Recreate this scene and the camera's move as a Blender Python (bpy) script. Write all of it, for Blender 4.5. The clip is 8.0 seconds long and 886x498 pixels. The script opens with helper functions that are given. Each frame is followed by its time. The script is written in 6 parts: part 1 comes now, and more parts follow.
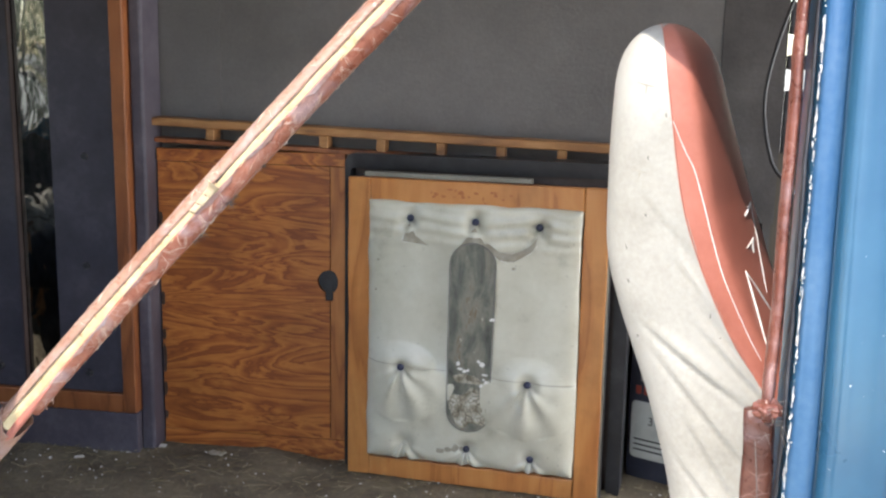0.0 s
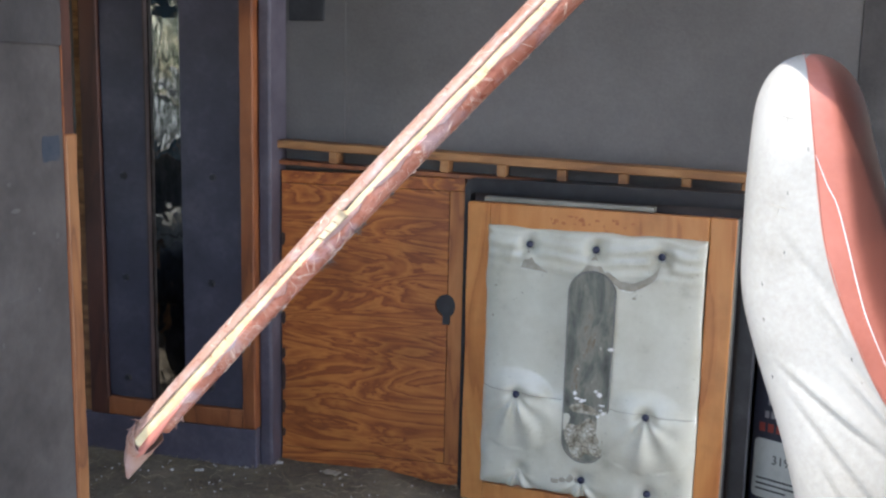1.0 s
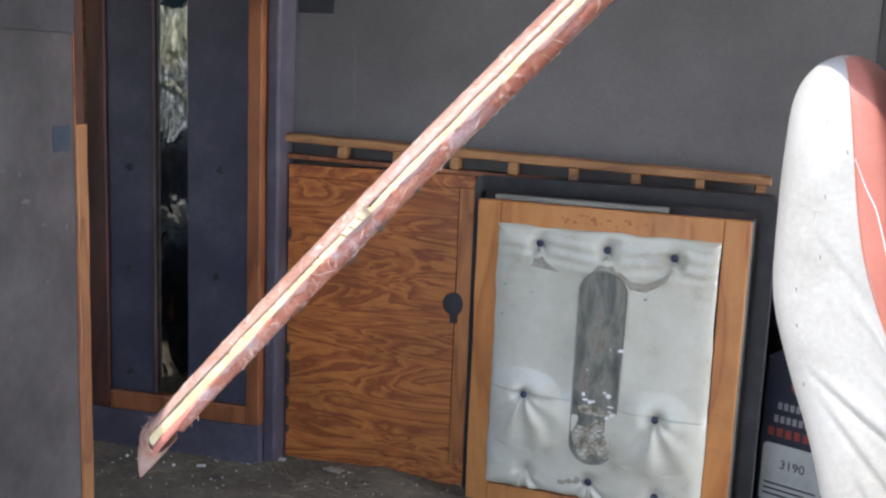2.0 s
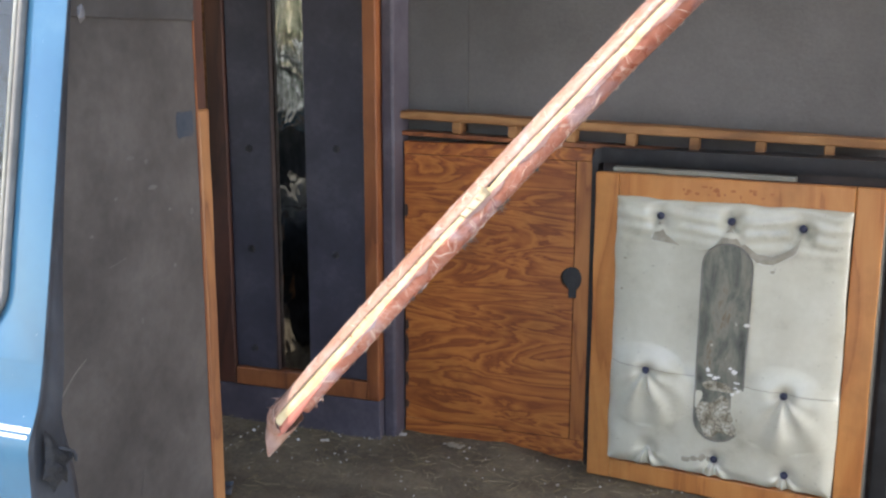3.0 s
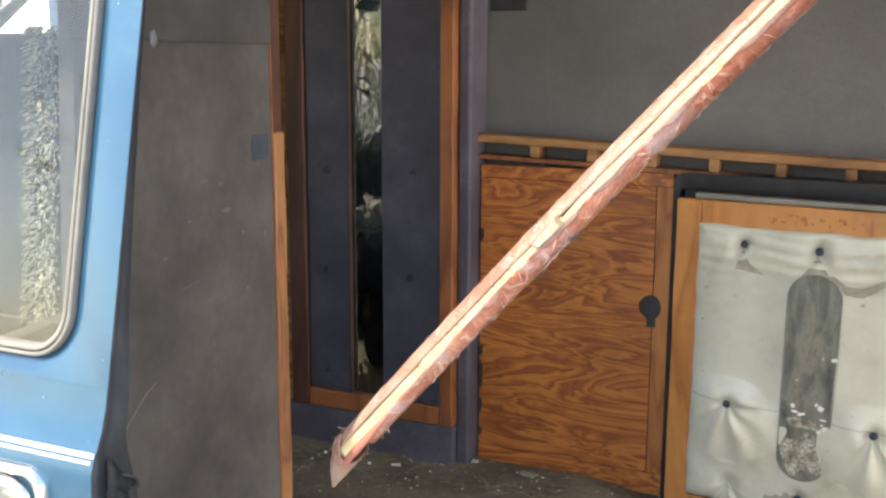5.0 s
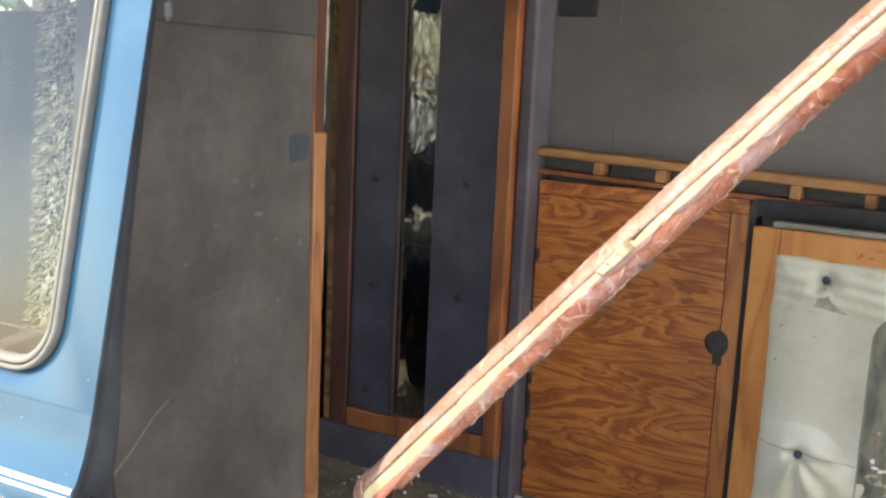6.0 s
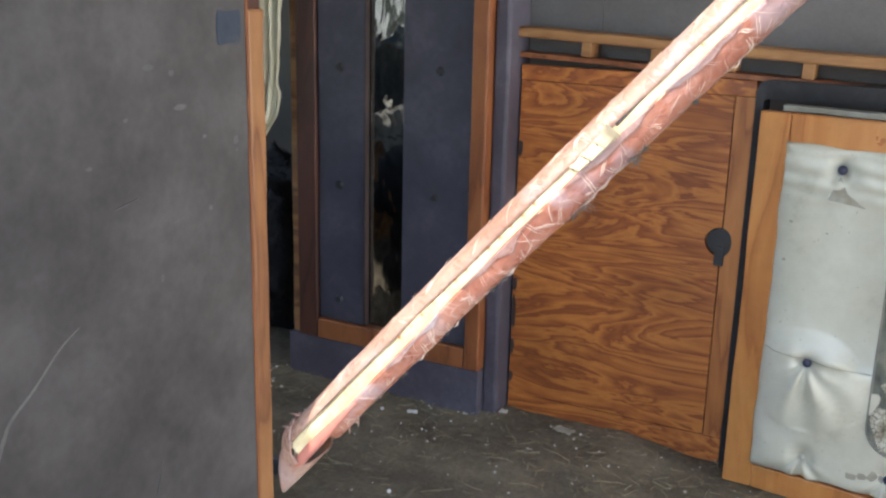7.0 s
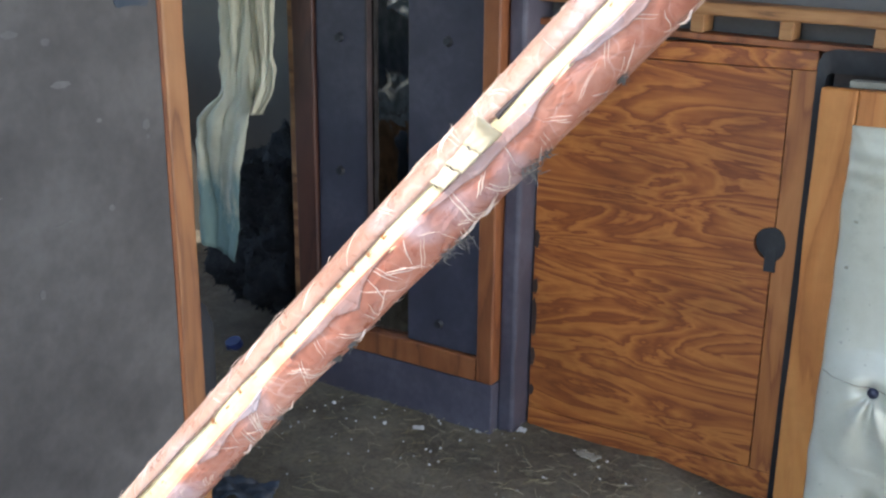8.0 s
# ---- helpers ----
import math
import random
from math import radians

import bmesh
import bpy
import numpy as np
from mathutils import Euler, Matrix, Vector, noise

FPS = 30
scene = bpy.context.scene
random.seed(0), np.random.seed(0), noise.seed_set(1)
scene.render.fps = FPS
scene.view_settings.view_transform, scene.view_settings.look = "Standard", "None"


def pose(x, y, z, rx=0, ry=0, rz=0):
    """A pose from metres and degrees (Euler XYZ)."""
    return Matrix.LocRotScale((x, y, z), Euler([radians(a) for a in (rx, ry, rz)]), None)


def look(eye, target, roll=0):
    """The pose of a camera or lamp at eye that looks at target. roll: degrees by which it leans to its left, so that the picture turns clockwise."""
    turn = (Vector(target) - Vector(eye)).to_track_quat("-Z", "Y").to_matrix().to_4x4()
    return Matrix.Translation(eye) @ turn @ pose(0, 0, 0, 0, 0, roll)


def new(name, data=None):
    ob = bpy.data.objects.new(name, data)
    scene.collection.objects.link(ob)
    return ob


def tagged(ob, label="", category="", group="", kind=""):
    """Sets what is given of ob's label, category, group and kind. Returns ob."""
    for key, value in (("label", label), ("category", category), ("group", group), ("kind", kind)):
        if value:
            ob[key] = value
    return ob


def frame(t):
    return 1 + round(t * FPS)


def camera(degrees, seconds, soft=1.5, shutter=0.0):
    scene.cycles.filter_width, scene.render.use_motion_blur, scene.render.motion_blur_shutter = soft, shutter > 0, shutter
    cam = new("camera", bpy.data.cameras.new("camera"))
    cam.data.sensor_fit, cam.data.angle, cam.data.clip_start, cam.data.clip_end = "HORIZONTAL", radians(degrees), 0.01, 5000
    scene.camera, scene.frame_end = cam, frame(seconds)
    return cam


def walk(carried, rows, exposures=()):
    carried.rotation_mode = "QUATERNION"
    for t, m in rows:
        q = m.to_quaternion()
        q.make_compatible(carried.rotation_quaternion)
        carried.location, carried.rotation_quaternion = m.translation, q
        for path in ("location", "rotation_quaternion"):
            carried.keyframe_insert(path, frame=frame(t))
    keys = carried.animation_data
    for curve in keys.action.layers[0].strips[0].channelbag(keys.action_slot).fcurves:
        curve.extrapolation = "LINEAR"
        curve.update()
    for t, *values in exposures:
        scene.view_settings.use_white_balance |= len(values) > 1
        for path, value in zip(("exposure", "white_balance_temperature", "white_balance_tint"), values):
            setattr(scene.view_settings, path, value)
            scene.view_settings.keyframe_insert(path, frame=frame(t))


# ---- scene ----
cam = camera(46.8, 8.0, soft=2.4)
EXPOSURE = 1.87
PATH = [
    (0, (0.207, 0.204, 1.606), (-0.065, 2.151, 1.239), 1.1),
    (0.5, (0.201, 0.205, 1.616), (-0.199, 2.133, 1.266), 1.4),
    (1, (0.189, 0.211, 1.614), (-0.296, 2.123, 1.282), 1.3),
    (1.2, (0.182, 0.215, 1.609), (-0.321, 2.121, 1.271), 1.8),
    (2.3, (0.147, 0.231, 1.613), (-0.316, 2.147, 1.272), 2.4),
    (2.5, (0.146, 0.236, 1.611), (-0.366, 2.137, 1.256), 1.7),
    (3, (0.142, 0.236, 1.619), (-0.536, 2.075, 1.219), 0.1),
    (3.5, (0.14, 0.246, 1.612), (-0.605, 2.061, 1.225), 1.0),
    (4, (0.134, 0.248, 1.623), (-0.647, 2.056, 1.275), 0.7),
    (4.2, (0.128, 0.261, 1.637), (-0.664, 2.068, 1.309), 0.5),
    (5.3, (0.143, 0.269, 1.613), (-0.706, 2.04, 1.236), 0.9),
    (5.5, (0.14, 0.296, 1.606), (-0.732, 2.067, 1.288), 2.2),
    (6, (0.088, 0.389, 1.603), (-0.835, 2.131, 1.268), 2.6),
    (6.5, (0.061, 0.457, 1.592), (-0.799, 2.218, 1.192), 2.4),
    (7, (0.042, 0.567, 1.572), (-0.852, 2.275, 1.04), 1.4),
    (7.5, (0.028, 0.739, 1.564), (-0.906, 2.438, 1.071), 1.5),
    (8, (0.039, 0.829, 1.547), (-0.992, 2.44, 0.964), 0.7),
]
walk(cam, [(t, look(eye, target, roll)) for t, eye, target, roll in PATH],
     [(0, EXPOSURE + 0.15, 6750, 10), (0.5, EXPOSURE + 0.15, 6150, 11), (1, EXPOSURE + 0.16, 6100, 11), (2.5, EXPOSURE + 0.22, 6100, 13), (3, EXPOSURE + 0.3, 6650, 11), (4, EXPOSURE + 0.38, 7200, 8),
      (5.5, EXPOSURE + 0.38, 7400, 9), (6.5, EXPOSURE + 0.3, 7450, 8), (7, EXPOSURE + 0.48, 6550, 8), (7.5, EXPOSURE + 0.43, 6450, 9), (8, EXPOSURE + 0.45, 6000, 5)])

# ---------------------------------------------------------------- world, sun
world = bpy.data.worlds.new("sky_world")
scene.world = world
world.use_nodes = True
wn = world.node_tree.nodes
sky = wn.new("ShaderNodeTexSky")
sky.sky_type, sky.sun_disc = "NISHITA", False
SUN_AWAY = Vector((-0.42, -0.72, 1.10)).normalized()      # towards the sun
sky.sun_elevation = math.asin(SUN_AWAY.z)
sky.sun_rotation = math.atan2(SUN_AWAY.x, SUN_AWAY.y)
wn["Background"].inputs["Strength"].default_value = 0.15
world.node_tree.links.new(sky.outputs["Color"], wn["Background"].inputs["Color"])
sun_data = bpy.data.lights.new("sun", "SUN")
sun_data.energy, sun_data.angle, sun_data.color = 1.8, radians(0.53), (1.0, 0.95, 0.88)
sun = new("sun", sun_data)
sun.matrix_world = look(SUN_AWAY * 20, (0, 0, 0))
# fill lamp added at the unseen back of the van to brighten the interior
back_data = bpy.data.lights.new("back_fill", "AREA")
back_data.shape, back_data.size, back_data.size_y, back_data.energy, back_data.color = "RECTANGLE", 1.5, 0.85, 14.0, (0.97, 0.97, 1.0)
back_light = new("back_fill", back_data)
back_light.matrix_world = look((2.02, 1.82, 1.38), (0.0, 1.82, 1.38))


# ---------------------------------------------------------------- materials
class Nodes:
    """A small writer of node trees."""

    def __init__(self, name):
        self.mat = bpy.data.materials.new(name)
        self.mat.use_nodes = True
        self.tree = self.mat.node_tree
        self.bsdf = self.tree.nodes["Principled BSDF"]
        self.out = self.tree.nodes["Material Output"]

    def node(self, kind, **values):
        n = self.tree.nodes.new(kind)
        for key, value in values.items():
            if key in n.inputs:
                n.inputs[key].default_value = value
        return n

    def link(self, a, b):
        self.tree.links.new(a, b)

    def coords(self, scale=(1, 1, 1), turn=(0, 0, 0), which="Object"):
        tc = self.tree.nodes.new("ShaderNodeTexCoord")
        mp = self.tree.nodes.new("ShaderNodeMapping")
        mp.inputs["Scale"].default_value = scale
        mp.inputs["Rotation"].default_value = [radians(a) for a in turn]
        self.link(tc.outputs[which], mp.inputs["Vector"])
        return mp.outputs["Vector"]

    def noise(self, vec, scale, detail=4.0, rough=0.55, distort=0.0):
        n = self.node("ShaderNodeTexNoise", Scale=scale, Detail=detail, Roughness=rough, Distortion=distort)
        self.link(vec, n.inputs["Vector"])
        return n.outputs["Fac"]

    def math(self, op, a, b=None, c=None):
        n = self.tree.nodes.new("ShaderNodeMath")
        n.operation = op
        for i, v in enumerate((a, b, c)):
            if v is None:
                continue
            if isinstance(v, (int, float)):
                n.inputs[i].default_value = v
            else:
                self.link(v, n.inputs[i])
        return n.outputs[0]

    def ramp(self, fac, stops):
        n = self.tree.nodes.new("ShaderNodeValToRGB")
        el = n.color_ramp.elements
        while len(el) < len(stops):
            el.new(0.5)
        for e, (p, c) in zip(el, stops):
            e.position, e.color = p, (*c, 1)
        self.link(fac, n.inputs["Fac"])
        return n.outputs["Color"]

    def mix(self, fac, a, b):
        n = self.tree.nodes.new("ShaderNodeMix")
        n.data_type = "RGBA"
        if isinstance(fac, (int, float)):
            n.inputs[0].default_value = fac
        else:
            self.link(fac, n.inputs[0])
        for i, v in ((6, a), (7, b)):
            if isinstance(v, tuple):
                n.inputs[i].default_value = (*v, 1)
            else:
                self.link(v, n.inputs[i])
        return n.outputs[2]

    def bump(self, height, strength, distance=0.002):
        n = self.node("ShaderNodeBump", Strength=strength, Distance=distance)
        self.link(height, n.inputs["Height"])
        self.link(n.outputs["Normal"], self.bsdf.inputs["Normal"])
        return n

    def base(self, color):
        if isinstance(color, tuple):
            self.bsdf.inputs["Base Color"].default_value = (*color, 1)
        else:
            self.link(color, self.bsdf.inputs["Base Color"])

    def set(self, **values):
        for key, value in values.items():
            key = key.replace("_", " ")
            if isinstance(value, (int, float, tuple)):
                self.bsdf.inputs[key].default_value = value
            else:
                self.link(value, self.bsdf.inputs[key])


def mottled(name, dark, mid, light, rough=0.6, scale=6.0, fine=90.0, bump=0.25, depth=0.001, metallic=0.0, spread=(0.3, 0.5, 0.72)):
    """Paint, cloth, rubber: blotches at one scale, grain at another, fine relief."""
    m = Nodes(name)
    v = m.coords()
    big, small = m.noise(v, scale, 5, 0.6), m.noise(v, fine, 4, 0.6)
    fac = m.math("ADD", m.math("MULTIPLY", big, 0.75), m.math("MULTIPLY", small, 0.25))
    m.base(m.ramp(fac, [(spread[0], dark), (spread[1], mid), (spread[2], light)]))
    m.set(Roughness=m.math("MULTIPLY_ADD", small, 0.25, rough - 0.12), Metallic=metallic)
    m.bump(small, bump, depth)
    return m.mat


def plywood(name, light, mid, dark, along="x", rough=0.5, rings=9.0, zoom=1.0, seed=0.0):
    """Rotary-cut plywood: wandering flame figure, pores along the grain, stains."""
    m = Nodes(name)
    s = (2.3, 2.3, 11.0) if along == "x" else (9.0, 9.0, 2.0)
    v = m.coords(tuple(k * zoom for k in s))
    shift = m.tree.nodes.new("ShaderNodeVectorMath")
    shift.operation = "ADD"
    shift.inputs[1].default_value = (seed, seed * 1.7, seed * 0.6)
    m.link(v, shift.inputs[0])
    v = shift.outputs[0]
    field = m.noise(v, 0.95, 5.0, 0.50, 1.1) if along == "x" else m.noise(v, 0.95, 3.0, 0.42, 1.1)
    p = (14, 14, 330) if along == "x" else (330, 330, 12)
    q = (5, 5, 60) if along == "x" else (60, 60, 4)
    pores, streak = m.noise(m.coords(p), 1.0, 3.0, 0.6), m.noise(m.coords(q), 1.0, 4.0, 0.65)
    band = m.math("FRACT", m.math("ADD", m.math("MULTIPLY", field, rings), m.math("MULTIPLY", streak, 0.55)))
    fac = m.math("MULTIPLY_ADD", m.math("SUBTRACT", pores, 0.5), 0.35, band)
    soft = tuple((x + y) / 2 for x, y in zip(mid, dark))
    wood = m.ramp(fac, [(0.0, mid), (0.35, light), (0.62, mid), (0.82, soft), (0.92, dark), (1.0, mid)] if along == "z" else [(0.0, soft), (0.06, mid), (0.22, light), (0.48, mid), (0.74, soft), (0.90, dark), (0.97, dark)])
    wood = m.mix(m.math("MULTIPLY", streak, 0.16), wood, mid)
    stain = m.noise(m.coords((1, 1, 1)), 5.0, 5.0, 0.65)
    worn = m.ramp(stain, [(0.30, (0.42, 0.40, 0.40)), (0.52, (1, 1, 1))])
    mul = m.tree.nodes.new("ShaderNodeMix")
    mul.data_type, mul.blend_type = "RGBA", "MULTIPLY"
    mul.inputs[0].default_value = 0.55
    m.link(wood, mul.inputs[6])
    m.link(worn, mul.inputs[7])
    m.base(mul.outputs[2])
    m.set(Roughness=m.math("MULTIPLY_ADD", pores, 0.2, rough - 0.1))
    m.bump(pores, 0.25, 0.0008)
    return m.mat


def blue_paint():
    m = Nodes("blue_paint")
    v = m.coords()
    dust = m.noise(v, 7.0, 6.0, 0.65)
    speck = m.noise(v, 260.0, 2.0, 0.5)
    base = m.ramp(dust, [(0.32, (0.014, 0.065, 0.126)), (0.6, (0.023, 0.089, 0.155)), (0.8, (0.060, 0.132, 0.19))])
    chip = m.ramp(speck, [(0.76, (0, 0, 0)), (0.79, (1, 1, 1))])
    m.base(m.mix(chip, base, (0.5, 0.52, 0.55)))
    m.set(Roughness=m.math("MULTIPLY_ADD", dust, 0.35, 0.16), Metallic=0.25, Coat_Weight=0.5, Coat_Roughness=0.12)
    m.bump(m.noise(v, 420.0, 2.0), 0.05, 0.0004)
    return m.mat


def vinyl(name, a, b, c, grey_mix=0.38):
    """Old vinyl: crinkles like crushed film, pale cracks, greyed streaks."""
    m = Nodes(name)
    v = m.coords()
    wrinkle = m.noise(v, 95.0, 5.0, 0.62, 1.0)
    fold = m.noise(v, 34.0, 3.0, 0.5, 0.6)
    blotch = m.noise(v, 17.0, 4.0, 0.6)
    bent = m.tree.nodes.new("ShaderNodeVectorMath")
    bent.operation = "MULTIPLY_ADD"
    wob = m.node("ShaderNodeTexNoise", Scale=40.0, Detail=2.0)
    m.link(v, wob.inputs["Vector"])
    m.link(wob.outputs["Color"], bent.inputs[0])
    bent.inputs[1].default_value = (0.02, 0.02, 0.02)
    m.link(v, bent.inputs[2])

    def cells(scale):
        vor = m.tree.nodes.new("ShaderNodeTexVoronoi")
        vor.feature = "DISTANCE_TO_EDGE"
        vor.inputs["Scale"].default_value = scale
        m.link(bent.outputs[0], vor.inputs["Vector"])
        return vor.outputs["Distance"]
    big, small = cells(55.0), cells(130.0)
    crack = m.math("MULTIPLY", m.ramp(big, [(0.0, (1, 1, 1)), (0.035, (0, 0, 0))]), m.ramp(blotch, [(0.42, (0, 0, 0)), (0.6, (1, 1, 1))]))
    col = m.ramp(m.math("ADD", m.math("MULTIPLY", blotch, 0.65), m.math("MULTIPLY", wrinkle, 0.35)), [(0.36, a), (0.5, b), (0.66, c)])
    grey = m.ramp(m.noise(v, 24.0, 3.0, 0.5), [(0.55, (0, 0, 0)), (0.68, (1, 1, 1))])
    col = m.mix(m.math("MULTIPLY", grey, grey_mix), col, (0.40, 0.39, 0.43))
    m.base(m.mix(m.math("MULTIPLY", crack, 0.22), col, (0.66, 0.50, 0.44)))
    m.set(Roughness=m.math("MULTIPLY_ADD", wrinkle, 0.4, 0.12), Specular_IOR_Level=0.45)
    crinkle = m.math("ADD", m.math("MULTIPLY", m.math("MINIMUM", big, 0.25), 0.7), m.math("MULTIPLY", m.math("MINIMUM", small, 0.2), 0.9))
    m.bump(m.math("ADD", crinkle, m.math("ADD", m.math("MULTIPLY", fold, 0.6), m.math("MULTIPLY", wrinkle, 0.7))), 0.5, 0.0022)
    return m.mat


def quilt():
    """Off-white vinyl padding with grime, rust specks and a faint weave."""
    m = Nodes("quilted_vinyl")
    v = m.coords()
    grime = m.noise(v, 9.0, 6.0, 0.65)
    specks = m.noise(v, 170.0, 2.0, 0.5)
    base = m.ramp(grime, [(0.25, (0.32, 0.295, 0.22)), (0.42, (0.50, 0.478, 0.385)), (0.62, (0.575, 0.556, 0.465)), (0.9, (0.64, 0.62, 0.53))])
    dot = m.ramp(specks, [(0.715, (0, 0, 0)), (0.74, (1, 1, 1))])
    m.base(m.mix(m.math("MULTIPLY", dot, 0.5), base, (0.22, 0.19, 0.15)))
    m.set(Roughness=m.math("MULTIPLY_ADD", grime, 0.2, 0.24), Specular_IOR_Level=0.6, Coat_Weight=0.3, Coat_Roughness=0.2)
    m.bump(m.math("ADD", m.noise(v, 380.0, 2.0), m.math("MULTIPLY", m.noise(v, 30.0, 3.0), 2.0)), 0.12, 0.0008)
    return m.mat


def slot_metal():
    m = Nodes("corroded_plate")
    v = m.coords()
    a, b = m.noise(m.coords((1, 1, 0.35)), 34.0, 6.0, 0.7, 0.4), m.noise(v, 90.0, 4.0, 0.6)
    base = m.ramp(a, [(0.3, (0.055, 0.058, 0.05)), (0.46, (0.125, 0.13, 0.11)), (0.6, (0.22, 0.21, 0.17)), (0.7, (0.15, 0.10, 0.06))])
    flake = m.ramp(m.math("MULTIPLY", a, b), [(0.40, (0, 0, 0)), (0.42, (1, 1, 1))])
    m.base(m.mix(flake, base, (0.50, 0.48, 0.42)))
    m.set(Roughness=m.math("MULTIPLY_ADD", b, 0.4, 0.3), Metallic=0.2)
    m.bump(m.math("ADD", a, b), 0.5, 0.002)
    return m.mat


def crazed():
    """Dried paste, crazed into flakes with dark cracks."""
    m = Nodes("dried_residue")
    v = m.coords()
    vor = m.tree.nodes.new("ShaderNodeTexVoronoi")
    vor.feature = "DISTANCE_TO_EDGE"
    vor.inputs["Scale"].default_value = 95.0
    m.link(v, vor.inputs["Vector"])
    tone = m.ramp(m.noise(v, 60.0, 5.0, 0.65), [(0.35, (0.16, 0.14, 0.10)), (0.5, (0.34, 0.31, 0.24)), (0.65, (0.50, 0.47, 0.40))])
    m.base(m.mix(m.ramp(vor.outputs["Distance"], [(0.0, (1, 1, 1)), (0.07, (0, 0, 0))]), tone, (0.09, 0.075, 0.05)))
    m.set(Roughness=0.85)
    m.bump(vor.outputs["Distance"], 0.5, 0.002)
    return m.mat


def glass():
    m = Nodes("window_glass")
    clear = m.tree.nodes.new("ShaderNodeBsdfTransparent")
    clear.inputs[0].default_value = (0.80, 0.84, 0.84, 1)
    gloss = m.node("ShaderNodeBsdfGlossy", Roughness=0.02)
    fres = m.node("ShaderNodeFresnel", IOR=1.6)
    mixer = m.tree.nodes.new("ShaderNodeMixShader")
    m.link(fres.outputs[0], mixer.inputs[0])
    m.link(clear.outputs[0], mixer.inputs[1])
    m.link(gloss.outputs[0], mixer.inputs[2])
    dust = m.node("ShaderNodeBsdfDiffuse", Color=(0.55, 0.54, 0.50, 1))
    film = m.math("MULTIPLY_ADD", m.noise(m.coords(), 9.0, 5.0, 0.65), 0.07, -0.01)
    dusty = m.tree.nodes.new("ShaderNodeMixShader")
    m.link(film, dusty.inputs[0])
    m.link(mixer.outputs[0], dusty.inputs[1])
    m.link(dust.outputs[0], dusty.inputs[2])
    m.link(dusty.outputs[0], m.out.inputs["Surface"])
    return m.mat


def wavy_mirror():
    m = Nodes("wavy_mirror")
    v = m.coords((1, 1, 0.55))
    m.base(m.ramp(m.noise(v, 55.0, 5.0, 0.65), [(0.35, (0.20, 0.20, 0.19)), (0.6, (0.36, 0.36, 0.35))]))
    m.set(Metallic=1.0, Roughness=m.math("MULTIPLY_ADD", m.noise(v, 30.0, 5.0), 0.12, 0.0))
    m.bump(m.noise(v, 20.0, 2.0, 0.4, 0.6), 0.35, 0.004)
    return m.mat


def soil(name, a, b, c, scale=8.0):
    m = Nodes(name)
    v = m.coords()
    n1, n2, n3 = m.noise(v, scale, 6, 0.65), m.noise(v, scale * 14, 5, 0.7), m.noise(v, scale * 55, 3, 0.6)
    fac = m.math("ADD", m.math("MULTIPLY", n1, 0.5), m.math("ADD", m.math("MULTIPLY", n2, 0.3), m.math("MULTIPLY", n3, 0.2)))
    m.base(m.ramp(fac, [(0.36, a), (0.5, b), (0.66, c)]))
    m.set(Roughness=0.92)
    m.bump(m.math("ADD", n2, n3), 0.8, 0.006)
    return m.mat


def leafy():
    m = Nodes("leaves")
    info = m.tree.nodes.new("ShaderNodeNewGeometry")
    m.base(m.ramp(info.outputs["Random Per Island"], [(0.0, (0.035, 0.07, 0.02)), (0.6, (0.07, 0.12, 0.035)), (1.0, (0.13, 0.16, 0.06))]))
    m.set(Roughness=0.6)
    return m.mat


def islands(name, stops, rough=0.8):
    m = Nodes(name)
    info = m.tree.nodes.new("ShaderNodeNewGeometry")
    m.base(m.ramp(info.outputs["Random Per Island"], stops))
    m.set(Roughness=rough)
    return m.mat


def curtain_cloth():
    """Cream cloth with grime, and a blue-green stain soaked into its hem."""
    m = Nodes("stained_curtain_cloth")
    v = m.coords()
    big, weave = m.noise(v, 8.0, 5.0, 0.6), m.noise(v, 300.0, 2.0)
    cream = m.ramp(big, [(0.3, (0.46, 0.41, 0.29)), (0.5, (0.62, 0.57, 0.42)), (0.7, (0.70, 0.65, 0.50))])
    xyz = m.tree.nodes.new("ShaderNodeSeparateXYZ")
    m.link(v, xyz.inputs[0])
    blot = m.noise(m.coords((1, 1, 0.5)), 11.0, 5.0, 0.65)
    low = m.math("SUBTRACT", 1.17, xyz.outputs["Z"])
    stain = m.ramp(m.math("MULTIPLY", m.math("SUBTRACT", blot, 0.38), m.math("MULTIPLY", low, 40.0)), [(0.05, (0, 0, 0)), (0.45, (0.85, 0.85, 0.85))])
    m.base(m.mix(stain, cream, (0.15, 0.25, 0.24)))
    m.set(Roughness=0.9)
    m.bump(weave, 0.3, 0.0008)
    return m.mat


PAINT = blue_paint()
PAINT_DARK = mottled("blue_jamb_paint", (0.022, 0.022, 0.024), (0.045, 0.052, 0.066), (0.085, 0.095, 0.11), 0.6, 22, 120)
# ridge blue paled for wear and for the light that it catches
WORN_LIT_PAINT = mottled("worn_lit_blue_paint", (0.022, 0.078, 0.165), (0.045, 0.105, 0.19), (0.12, 0.17, 0.24), 0.35, 6, 160, 0.1, 0.0005, 0.2, (0.38, 0.52, 0.66))
PLY = plywood("stained_plywood", (0.53, 0.190, 0.042), (0.41, 0.124, 0.027), (0.23, 0.058, 0.014), "x", 0.5, 9.0, 1.5)
PLY_EDGE = plywood("raw_board", (0.39, 0.195, 0.075), (0.31, 0.14, 0.05), (0.17, 0.075, 0.028), "x", 0.65, 4.0, 1.0, 3.1)
ORANGE_WOOD = plywood("orange_wood", (0.54, 0.232, 0.068), (0.48, 0.184, 0.049), (0.36, 0.122, 0.033), "z", 0.42, 4.0, 1.0, 5.3)
